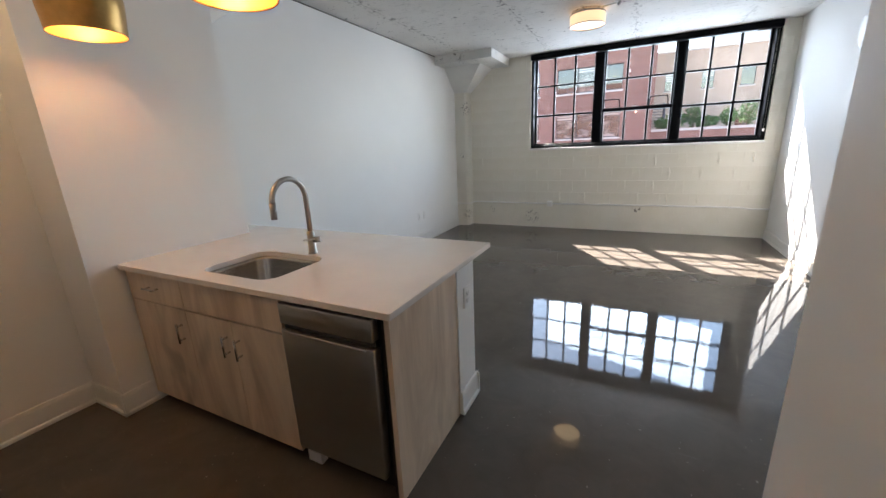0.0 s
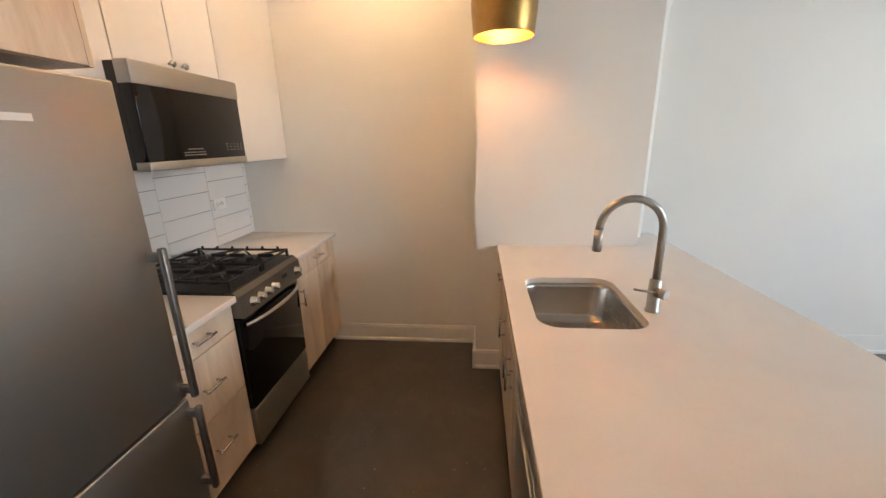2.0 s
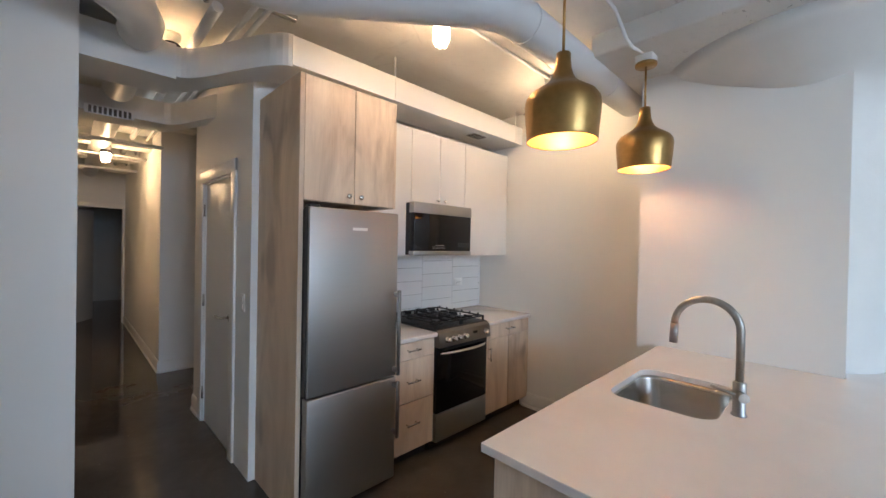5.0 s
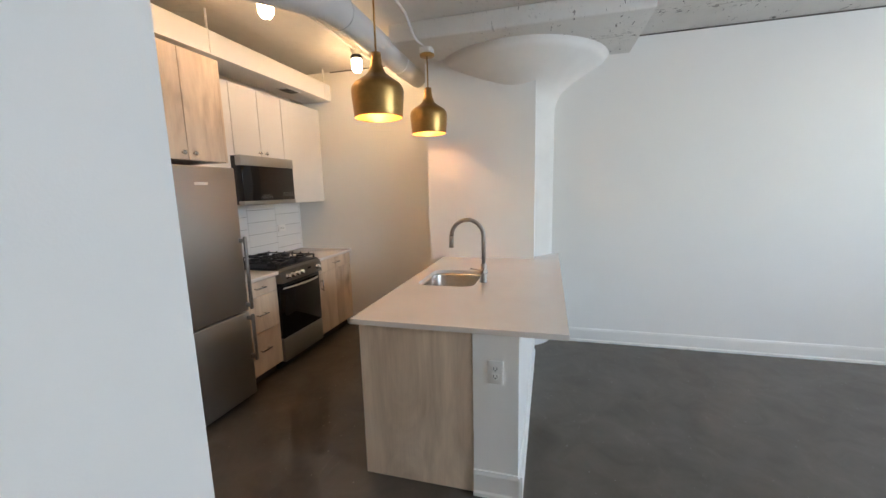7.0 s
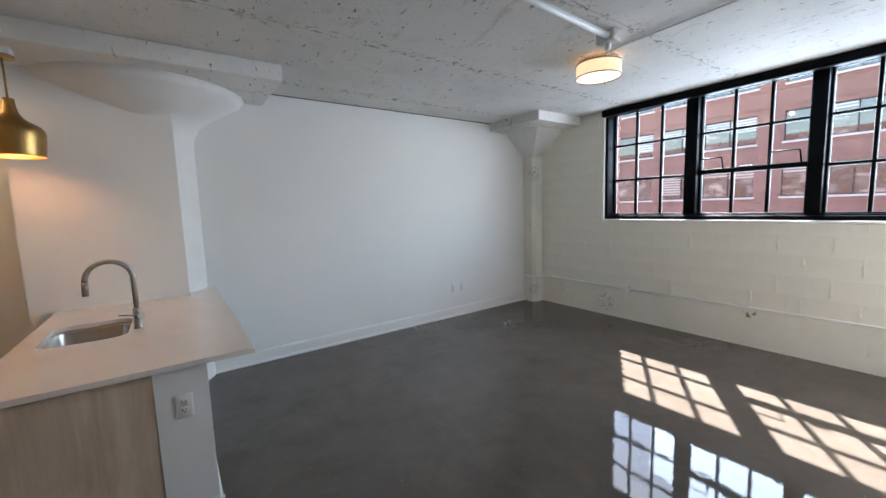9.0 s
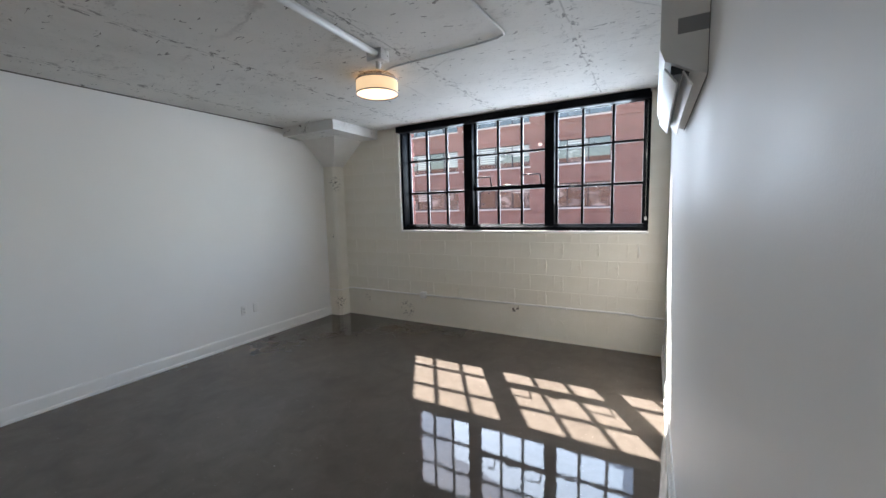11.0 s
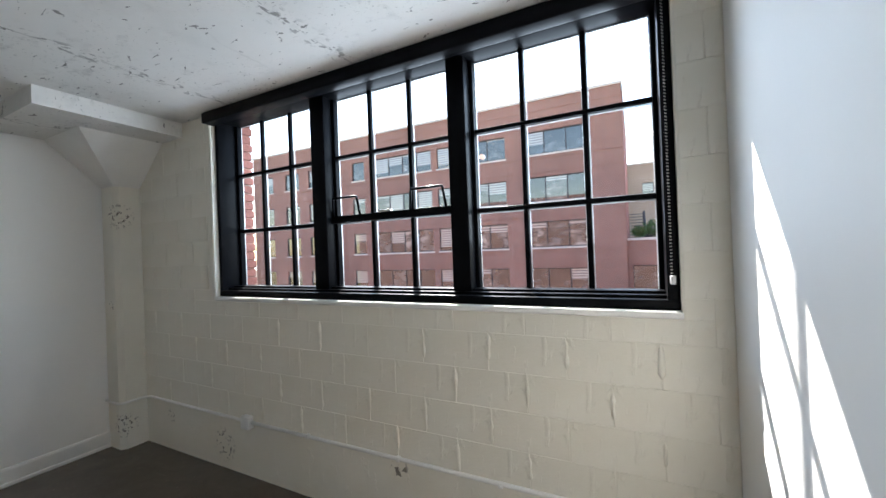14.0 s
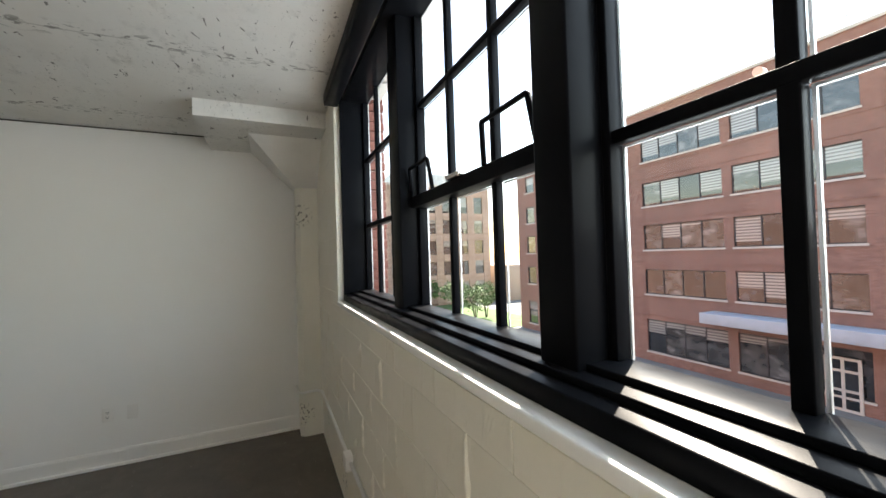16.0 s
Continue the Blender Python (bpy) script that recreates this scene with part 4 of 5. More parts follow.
outlet("outlet", (WX, 5.71, 0.435), (1, 0, 0), "white outlet plate low on the living room wall", 0)
outlet("outlet", (-2.372, KY + 0.012, 1.192), (0, 1, 0), "white outlet in the tiled splashback")

# sink
bm = bmesh.new()
rings = []
for inset, z, r in ((0.0, 0.88, 0.085), (0.004, 0.86, 0.085), (0.012, 0.72, 0.08), (0.035, 0.69, 0.07), (0.10, 0.682, 0.05), (0.17, 0.679, 0.02)):
    loop = round_loop(SX0 - 0.004 + inset, SX1 + 0.004 - inset, SY0 - 0.004 + inset, SY1 + 0.004 - inset, r)
    rings.append([bm.verts.new((x, y, z)) for x, y in loop])
for a, b in zip(rings, rings[1:]):
    for i in range(len(a)):
        f = bm.faces.new((a[i], a[(i + 1) % len(a)], b[(i + 1) % len(a)], b[i]))
        f.smooth = True
bm.faces.new(rings[-1])
rim = [bm.verts.new((x, y, 0.879)) for x, y in round_loop(SX0 - 0.03, SX1 + 0.03, SY0 - 0.03, SY1 + 0.03, 0.1)]
for i in range(len(rim)):
    bm.faces.new((rim[i], rim[(i + 1) % len(rim)], rings[0][(i + 1) % len(rim)], rings[0][i]))
bmesh.ops.recalc_face_normals(bm, faces=bm.faces[:])
sink = new("sink")
tagged(sink, "undermounted stainless steel sink bowl in the island", "sink")
bowl = part("bowl", bm, SINK, sink)
sol = bowl.modifiers.new("sheet", "SOLIDIFY")
sol.thickness, sol.offset = 0.0015, 1
bm = lathe([(0, 0.004), (0.02, 0.003), (0.04, 0.006), (0.045, 0.002), (0.045, 0), (0, 0)], 24)
bmesh.ops.translate(bm, verts=bm.verts[:], vec=(-1.51, 1.74, 0.679))
part("drain", bm, CHROME, sink, "round metal drain strainer")

faucet = new("faucet")
tagged(faucet, "brushed nickel gooseneck tap with a pull-down spout", "tap")
FX, FY = -1.405, 1.985
bm = lathe([(0, 0), (0.027, 0), (0.027, 0.006), (0.023, 0.010), (0.0225, 0.13), (0.0175, 0.135), (0, 0.136)], 24)
bmesh.ops.translate(bm, verts=bm.verts[:], vec=(FX, FY, CTZ))
part("body", bm, NICKEL, faucet)
pts = [(FX, FY, CTZ + 0.12), (FX, FY, 1.22)] + [(FX, y, z) for _, y, z in [(0, p[1], p[2]) for p in arc((FX, FY - 0.115, 1.24), 0.115, 0, 180, 20, "yz")]]
end = Vector(pts[-1])
d = (end - Vector(pts[-2])).normalized()
part("neck", tube(pts, 0.0145, 16), NICKEL, faucet)
part("spray_head", tube([end, end + Vector((0, -0.004, -0.085))], 0.0165, 16), NICKEL, faucet)
part("lever_hub", tube([(FX + 0.015, FY + 0.0, 0.995), (FX + 0.052, FY + 0.022, 0.995)], 0.019, 14), NICKEL, faucet)
part("lever", tube([(FX + 0.035, FY - 0.0, 0.998), (FX + 0.03, FY - 0.09, 1.012)], 0.005, 8), NICKEL, faucet)

# splashback backing, tiles follow at the end of the file
splash = structure("splashback", box((WX, KY, 0.915), (-1.06, KY + 0.006, 1.49)), JOINT_GAP_DARK, "splashback of long white tiles", "wall tiles")


# ---- ducts, pipes and lamps ----
def ribbon_duct(front_edge, depth, z0, z1):
    """A flat duct whose front edge runs along points in plan; its back runs depth behind."""
    bm = bmesh.new()
    cols = []
    for x, y in front_edge:
        cols.append([bm.verts.new(p) for p in ((x, y, z0), (x, y, z1), (x, y - depth, z1), (x, y - depth, z0))])
    for a, b in zip(cols, cols[1:]):
        for k in range(4):
            f = bm.faces.new((a[k], a[(k + 1) % 4], b[(k + 1) % 4], b[k]))
    bm.faces.new(cols[0])
    bm.faces.new(cols[-1][::-1])
    bmesh.ops.recalc_face_normals(bm, faces=bm.faces[:])
    return bm


def s_bend(x0, x1, y0, y1, n=18):
    """Plan points of an S-shaped offset from (x0, y0) to (x1, y1)."""
    out = []
    for i in range(n + 1):
        t = i / n
        out.append((x0 + (x1 - x0) * (t + 0.0), y0 + (y1 - y0) * (t * t * (3 - 2 * t))))
    return out


duct = new("kitchen_duct")
tagged(duct, "white painted flat air duct over the wall cabinets", "air duct")
bend = s_bend(-0.42, 0.02, 0.06, -0.60)
part("straight_run", ribbon_duct([(WX, 0.06), (-0.42, 0.06)], 0.33, 2.572, 2.738), DUCT, duct)
part("s_bend", ribbon_duct(bend, 0.33, 2.560, 2.742), DUCT, duct)
part("hall_run", ribbon_duct([(0.02, -0.60), (0.45, -0.60)], 0.36, 2.545, 2.755), DUCT, duct)
for x in (-2.62, -1.15, -0.42):
    part("seam", box((x - 0.004, 0.0605, 2.571), (x + 0.004, 0.064, 2.739)), DUCT, duct)
for x in (-2.62, -1.15):
    part("hanger_rod", tube([(x, 0.05, 2.70), (x, 0.05, CEIL)], 0.007, 8), DUCT, duct)
bm = box((-2.28, -0.12, 2.565), (-2.06, 0.0, 2.572), 0.002)
vent = part("register", bm, DUCT, duct, "small slatted grille under the duct")
for i in range(6):
    part("slat", box((-2.26, -0.108 + i * 0.017, 2.562), (-2.08, -0.100 + i * 0.017, 2.567)), JOINT_GAP_DARK, vent)

duct_b = new("hall_duct")
tagged(duct_b, "second white painted flat duct crossing the hall", "air duct")
part("s_bend", ribbon_duct(s_bend(-0.48, -0.10, -1.07, -1.805), 0.33, 2.555, 2.74), DUCT, duct_b)
part("hall_run", ribbon_duct([(-0.10, -1.805), (0.76, -1.805)], 0.33, 2.556, 2.741), DUCT, duct_b)
vent = part("register", box((0.10, -1.803, 2.53), (0.40, -1.79, 2.60), 0.002), DUCT, duct_b, "slatted grille in the duct")
for i in range(9):
    part("slat", box((0.12 + i * 0.03, -1.789, 2.537), (0.138 + i * 0.03, -1.786, 2.59)), JOINT_GAP_DARK, vent)

pipe = new("round_duct")
tagged(pipe, "large white painted round duct under the ceiling", "air duct")
PZ = 2.725
pts = [(WX, 1.085, PZ), (-1.15, 1.085, PZ)]
pts += [(-1.15 + 0.36 * math.sin(radians(a)), 1.085 - 0.36 * (1 - math.cos(radians(a))), PZ) for a in (10, 20, 30, 41)]
pts += [(-0.30, 0.50, PZ), (-0.20, 0.43, PZ), (-0.08, 0.39, PZ), (0.10, 0.38, PZ), (0.30, 0.38, PZ), (0.43, 0.34, PZ), (0.51, 0.25, PZ), (0.53, 0.12, PZ),
        (0.48, 0.0, PZ), (0.36, -0.12, PZ), (0.26, -0.24, PZ), (0.21, -0.38, PZ), (0.20, -0.52, PZ + 0.02)]
pts += [(0.20, -0.7, 2.765), (0.20, -7.0, 2.765)]
part("spiral_tube", tube(pts, 0.10, 28), DUCT, pipe)
for x in (-2.2, -1.2):
    bm = bmesh.new()
    tube([(x, 1.085 + 0.102 * math.cos(a), PZ + 0.102 * math.sin(a)) for a in (2 * math.pi * k / 24 for k in range(25))], 0.004, 6, bm)
    box((x - 0.01, 1.08, PZ + 0.1), (x + 0.01, 1.09, CEIL), bm=bm)
    part("hanger_strap", bm, DUCT, pipe)

JAR_GLOW = glow("lit_jar_glass", (1.0, 0.65, 0.34), 7.5)
HALL_GLOW = glow("lit_hall_jar", (1.0, 0.62, 0.30), 15.0)
NEAR_GLOW = glow("lit_near_hall_jar", (1.0, 0.60, 0.28), 9.0)
BULB = glow("warm_bulb", (1.0, 0.66, 0.34), 8.0)


def jar_lamp(place, label, shine=None):
    """A caged jelly-jar lamp on a round box at the ceiling."""
    ob = empty("jar_lamp", place, label, "ceiling lamp", "jelly-jar lamps")
    bm = lathe([(0, 0), (0.052, 0), (0.052, -0.035), (0.040, -0.045), (0.040, -0.062), (0, -0.062)], 24)
    part("box", bm, PLASTIC_WHITE, ob)
    bm = lathe([(0, -0.062), (0.042, -0.062), (0.055, -0.075), (0.055, -0.098), (0.0, -0.098)], 24)
    part("socket", bm, BLACK_PLASTIC, ob, "dark socket collar")
    bm = lathe([(0, -0.098), (0.040, -0.098), (0.044, -0.125), (0.042, -0.185), (0.030, -0.208), (0, -0.214)], 24)
    part("jar", bm, shine or JAR_GLOW, ob, "lit glass jar")
    for k in range(6):
        a = k * math.pi / 3
        p = [(r * math.cos(a), r * math.sin(a), z) for r, z in ((0.047, -0.098), (0.050, -0.14), (0.047, -0.19), (0.03, -0.217), (0.0, -0.222))]
        part("cage_wire", tube(p, 0.0022, 6), PLASTIC_WHITE, ob)
    return ob


for p in ((-0.985, 0.687, CEIL), (-2.18, 0.685, CEIL)):
    jar_lamp(p, "lit jelly-jar lamp in a wire cage on the kitchen ceiling")
jar_lamp((0.154, -4.05, 2.72), "lit jelly-jar lamp in a wire cage on the hall ceiling", HALL_GLOW)
jar_lamp((0.02, -0.76, CEIL), "lit jelly-jar lamp in a dark socket on the hall ceiling", NEAR_GLOW)
cond = new("kitchen_conduit")
tagged(cond, "white conduit linking the kitchen ceiling lamps", "conduit")
part("run", tube([(-2.13, 0.685, CEIL - 0.02), (-1.04, 0.687, CEIL - 0.02)], 0.010, 8), DUCT, cond)
part("run", tube([(-0.93, 0.687, CEIL - 0.02), (-0.60, 0.80, CEIL - 0.02), (-0.35, 0.80, CEIL - 0.02)], 0.010, 8), DUCT, cond)
part("run", tube([(-2.23, 0.685, CEIL - 0.02), (WX, 0.685, CEIL - 0.02)], 0.010, 8), DUCT, cond)
cond = new("pendant_conduit")
tagged(cond, "white flexible conduit running to the pendant lamps", "conduit")
part("run", tube([(-2.021, 1.417, 2.742), (-1.96, 1.41, 2.748), (-1.85, 1.395, 2.735), (-1.77, 1.39, 2.75), (-1.71, 1.385, 2.80), (-1.61, 1.385, 2.85), (-1.07, 1.40, 2.868)], 0.011, 10), DUCT, cond)
hallp = new("hall_pipes")
tagged(hallp, "set of white painted pipes clamped to a strut in the hall", "pipes")
for x, w in ((-0.30, 0.015), (-0.235, 0.015), (-0.09, 0.03)):
    part("pipe", tube([(x, 0.10 if w < 0.02 else -0.15, 2.84), (x, -7.0, 2.84)], w, 10), DUCT, hallp)
part("strut", box((-0.46, -0.02, 2.853), (-0.14, 0.02, 2.879), 0.002), CHROME, hallp, "galvanised strut")
sprink = new("hall_cross_pipe")
tagged(sprink, "white painted sprinkler pipes crossing the hall ceiling", "pipes")
for y, z in ((-3.1, 2.60), (-4.4, 2.66), (-5.4, 2.62)):
    part("pipe", tube([(-0.29, y, z), (0.76, y, z)], 0.02, 10), DUCT, sprink)
for y in (-2.6, -4.05, -5.2, -6.4):
    structure("hall_beam", box((-0.29 if y < -3.6 else -0.5, y - 0.12, 2.72), (0.78, y + 0.12, CEIL)), CONCRETE, "white painted concrete beam over the hall", "beam")


def pendant(place, drop, label):
    """A brass bottle-shaped pendant; place: the middle of its rim; drop: the canopy's height."""
    ob = empty("pendant_lamp", place, label, "pendant lamp", "brass pendants over the island")
    prof = [(0.146, 0.0), (0.150, 0.05), (0.156, 0.11), (0.158, 0.15), (0.154, 0.175), (0.138, 0.198), (0.108, 0.218), (0.078, 0.238),
            (0.056, 0.258), (0.043, 0.282), (0.035, 0.31), (0.031, 0.345), (0.030, 0.375), (0.012, 0.376)]
    part("shade", lathe(prof, 64), BRASS, ob, "brushed brass shade")
    inner = [(r - 0.003 if r > 0.02 else r, z + (0.0006 if i == 0 else -0.004)) for i, (r, z) in enumerate(prof)]
    part("lining", lathe(inner[:11] + [(0.0, 0.30)], 64), BRASS_IN, ob, "warm gold shade lining")
    part("rim", lathe([(0.1455, -0.001), (0.147, 0.0), (0.147, 0.004), (0.143, 0.004), (0.143, 0.0), (0.1455, -0.001)], 64), BRASS, ob)
    h = drop - place[2]
    part("rod", tube([(0, 0, 0.37), (0, 0, h)], 0.006, 12), BRASS, ob)
    part("canopy", lathe([(0, h - 0.018), (0.058, h - 0.018), (0.062, h - 0.012), (0.062, h), (0, h)], 32), BRASS, ob)
    part("bulb", lathe([(0, 0.055), (0.02, 0.06), (0.031, 0.08), (0.031, 0.10), (0.02, 0.13), (0.014, 0.15), (0, 0.155)], 20), BULB, ob, "lit warm bulb")
    return ob


pendant((-1.015, 1.409, 2.012), 2.858, "brushed brass pendant lamp hanging over the island, lit")
pendant((-2.021, 1.417, 2.048), 2.692, "brushed brass pendant lamp on a short rod, lit")
bm = box((-2.071, 1.367, 2.692), (-1.971, 1.467, 2.7399), 0.006)
tagged(part("junction_box", bm, PLASTIC_WHITE), "white junction box over the pendant canopy", "junction box")
bm = box((-1.065, 1.359, 2.858), (-0.965, 1.459, 2.8799), 0.006)
tagged(part("junction_box", bm, PLASTIC_WHITE), "white junction box over the pendant canopy", "junction box")

# drum lamp in the living room
drum = empty("drum_lamp", (-0.335, 5.43, CEIL), "lit linen drum lamp flush with the living room ceiling", "ceiling lamp")
SHADE_GLOW = glow("lit_linen", (1.0, 0.72, 0.42), 0.10)
DIFF_GLOW = glow("lit_diffuser", (1.0, 0.72, 0.40), 0.33)
part("canopy", lathe([(0, 0), (0.17, 0), (0.17, -0.035), (0.0, -0.036)], 40), CHROME, drum, "metal ceiling plate")
part("shade", lathe([(0.185, -0.035), (0.187, -0.036), (0.187, -0.150), (0.185, -0.151)], 56), SHADE_GLOW, drum, "lit linen band")
part("diffuser", lathe([(0, -0.143), (0.183, -0.143)], 56), DIFF_GLOW, drum, "lit frosted diffuser")
for z in (-0.036, -0.148):
    part("ring", tube([(0.189 * math.cos(a), 0.189 * math.sin(a), z) for a in (2 * math.pi * k / 48 for k in range(49))], 0.006, 8), DARK_STEEL, drum, "bronze trim ring")
lp = new("ceiling_pipes")
tagged(lp, "white painted pipe and thin conduit on the living room ceiling", "conduit")
part("pipe", tube([(0.12, 2.3, 2.84), (0.09, 3.86, 2.84), (0.05, 4.93, 2.84)], 0.024, 12), DUCT, lp)
part("union", tube([(0.05, 4.78, 2.84), (0.05, 4.84, 2.84)], 0.031, 12), DUCT, lp)
part("cap", tube([(0.05, 4.93, 2.835), (0.02, 5.0, 2.80), (0.0, 5.02, 2.775)], 0.02, 10), DUCT, lp)
part("sprinkler_head", lathe([(0.0, 2.76), (0.012, 2.76), (0.02, 2.775), (0.01, 2.79), (0.01, 2.82), (0, 2.82)], 12), CHROME, lp, "small metal sprinkler head")
lp.children[-1].location = (-0.03, 4.98, 0)
part("box", box((-0.04, 4.93, 2.80), (0.10, 5.03, 2.8799), 0.006), CONCRETE, lp)
part("conduit", tube([(-0.22, 5.34, 2.868), (-0.04, 5.28, 2.868), (0.74, 5.25, 2.868), (0.90, 5.235, 2.868), (0.955, 5.20, 2.868), (0.965, 5.14, 2.868), (0.94, 4.64, 2.868), (0.90, 2.2, 2.868)], 0.009, 8), DUCT, lp)

# heat pump head on the east wall
ac = new("air_conditioner")
tagged(ac, "white wall-mounted air conditioner with its flap open", "air conditioner")
AY0, AY1, AZ0, AZ1, AX = 4.12, 5.2, 2.095, 2.42, 1.90
bm = bmesh.new()
prof = [(EX - 0.002, AZ0), (EX - 0.002, AZ1), (AX + 0.03, AZ1), (AX, AZ1 - 0.03), (AX, AZ0 + 0.10), (AX + 0.015, AZ0 + 0.06), (AX + 0.05, AZ0 + 0.045), (AX + 0.10, AZ0 + 0.015)]
ends = [[bm.verts.new((x, y, z)) for x, z in prof] for y in (AY0, AY1)]
for i in range(len(prof)):
    bm.faces.new((ends[0][i], ends[0][(i + 1) % len(prof)], ends[1][(i + 1) % len(prof)], ends[1][i]))
bm.faces.new(ends[0])
bm.faces.new(ends[1][::-1])
bmesh.ops.recalc_face_normals(bm, faces=bm.faces[:])
part("body", bm, PLASTIC_WHITE, ac)
part("outlet_slot", box((AX + 0.035, AY0 + 0.03, AZ0 + 0.02), (AX + 0.09, AY1 - 0.03, AZ0 + 0.055)), BLACK_PLASTIC, ac, "dark air outlet")
bm = box((-0.035, AY0 + 0.02, -0.004), (0.035, AY1 - 0.02, 0.004), 0.003)
flap = part("flap", bm, PLASTIC_WHITE, ac, "open swinging louvre")
flap.matrix_basis = pose(AX + 0.035, 0, AZ0 + 0.015, 0, 55, 0)
bm = box((-0.03, AY0 + 0.02, -0.003), (0.03, AY1 - 0.02, 0.003), 0.002)
flap = part("inner_flap", bm, PLASTIC_WHITE, ac)
flap.matrix_basis = pose(AX + 0.085, 0, AZ0 + 0.0, 0, 60, 0)
part("side_label", box((AX + 0.05, AY0 - 0.001, AZ0 + 0.14), (AX + 0.14, AY0 - 0.0002, AZ0 + 0.19)), PRINT, ac, "pale grey printed label")
# dark sheet behind the body paints a thin line of shade round it
part("wall_gap", box((EX - 0.0022, AY0 - 0.004, AZ0 - 0.004), (EX - 0.0004, AY1 + 0.004, AZ1 + 0.004)), JOINT_GAP_DARK, ac)

# surface conduit with a box on the block wall
cw = new("wall_conduit")
tagged(cw, "cream painted surface conduit with a junction box on the block wall", "conduit")
part("run", tube([(-2.72, 7.03, 0.43), (-2.51, 7.03, 0.428), (-2.47, 7.06, 0.43), (-2.46, 7.20, 0.436), (-2.40, 7.24, 0.438), (-1.07, 7.24, 0.432)], 0.0115, 10), PLASTER, cw)
part("run", tube([(-0.99, 7.24, 0.432), (0.3, 7.242, 0.437), (1.55, 7.24, 0.445), (1.70, 7.24, 0.444), (1.82, 7.24, 0.425), (EX, 7.24, 0.431)], 0.0125, 10), PLASTER, cw)
part("junction_box", box((-1.075, 7.205, 0.385), (-0.985, 7.2549, 0.48), 0.006), TRIM, cw, "white square junction box")
for x in (-0.4, 0.35, 1.0, 1.6):
    part("clip", box((x - 0.012, 7.228, 0.422), (x + 0.012, 7.2549, 0.453), 0.004), PLASTER, cw)

# hall door, shut, with casing, and the far door standing open
door = new("door_1")
tagged(door, "white painted hall door, shut, with steel hinges and lever", "door", kind="structure")
part("leaf", box((HX0 - 0.055, DY1 + 0.02, 0.006), (HX0 - 0.012, DY0 - 0.02, DH - 0.02), 0.002), TRIM, door)
for y0, y1 in ((DY0 - 0.02, DY0), (DY1, DY1 + 0.02)):
    part("jamb", box((HX0 - 0.14, y0, 0), (HX0 + 0.001, y1, DH)), TRIM, door)
part("head_jamb", box((HX0 - 0.14, DY1, DH - 0.02), (HX0 + 0.001, DY0, DH)), TRIM, door)
for y0, y1 in ((DY0 - 0.008, DY0 + 0.085), (DY1 - 0.085, DY1 + 0.008)):
    part("casing", box((HX0 + 0.001, y0, 0), (HX0 + 0.018, y1, DH + 0.08), 0.003), TRIM, door)
part("head_casing", box((HX0 + 0.001, DY1 - 0.085, DH - 0.008), (HX0 + 0.019, DY0 + 0.085, DH + 0.085), 0.003), TRIM, door)
for z in (0.25, 1.05, 1.82):
    part("hinge", tube([(HX0 + 0.004, DY1 + 0.02, z - 0.05), (HX0 + 0.004, DY1 + 0.02, z + 0.05)], 0.008, 10), CHROME, door)
bm = tube([(HX0 - 0.012, DY0 - 0.085, 1.0), (HX0 + 0.05, DY0 - 0.085, 1.0), (HX0 + 0.055, DY0 - 0.20, 1.0)], 0.009, 10)
part("lever_handle", bm, CHROME, door)
bm = lathe([(0, 0), (0.03, 0), (0.03, 0.008), (0, 0.009)], 20)
bmesh.ops.transform(bm, matrix=pose(HX0 - 0.012, DY0 - 0.085, 1.0, 0, 90, 0), verts=bm.verts[:])
part("rose", bm, CHROME, door)
sw = new("light_switch")
tagged(sw, "pair of white light switches on the hall wall", "light switch")
part("plate", box((HX0, -0.58, 1.09), (HX0 + 0.006, -0.50, 1.21), 0.003), PLASTIC_WHITE, sw)
for z in (1.125, 1.175):
    part("rocker", box((HX0 + 0.006, -0.555, z - 0.018), (HX0 + 0.010, -0.525, z + 0.018), 0.002), PLASTIC_WHITE, sw)
door2 = new("door_2")
tagged(door2, "white painted door standing open at the far end of the hall", "door", kind="structure")
bm = box((-0.80, -0.02, 0.006), (0, 0.02, 2.11), 0.002)
leaf = part("leaf", bm, TRIM, door2)
leaf.matrix_basis = pose(0.53, -7.20, 0, 0, 0, 60)
for x0, x1 in ((-0.289, -0.25), (0.535, 0.625)):
    part("casing", box((x0, -7.049, 0), (x1, -7.032, 2.22), 0.003), TRIM, door2)
part("head_casing", box((-0.289, -7.0495, 2.13), (0.625, -7.031, 2.22), 0.003), TRIM, door2)
for z in (0.3, 1.1, 1.9):
    part("hinge", tube([(0.545, -7.19, z - 0.05), (0.545, -7.19, z + 0.05)], 0.009, 8), CHROME, door2)
bm = lathe([(0, 0), (0.026, 0), (0.026, 0.03), (0, 0.05)], 14)
bmesh.ops.transform(bm, matrix=pose(0.53, -7.20, 0, 0, 0, 60) @ pose(-0.73, -0.02, 1.0, 90, 0, 0), verts=bm.verts[:])
part("door_knob", bm, CHROME, door2)

# dark strips painted as the shade where plasterboard stops short of the ceiling
structure("shadow_gap", box((WX, 3.10, CEIL - 0.012), (WX + 0.0025, 6.33, CEIL - 0.001)), JOINT_GAP_DARK, "dark strip painted as the shade of the gap between wall and ceiling", "trim")
structure("shadow_gap", box((WX, 0.07, CEIL - 0.012), (WX + 0.0025, 1.16, CEIL - 0.001)), JOINT_GAP_DARK, "dark strip painted as the shade of the gap between wall and ceiling", "trim")

# ---- outside ----
GZ = -7.4
structure("ground", box((-400, 7.7, GZ - 0.3), (400, 600, GZ)), PAVING, "pale paved ground outside", "ground")
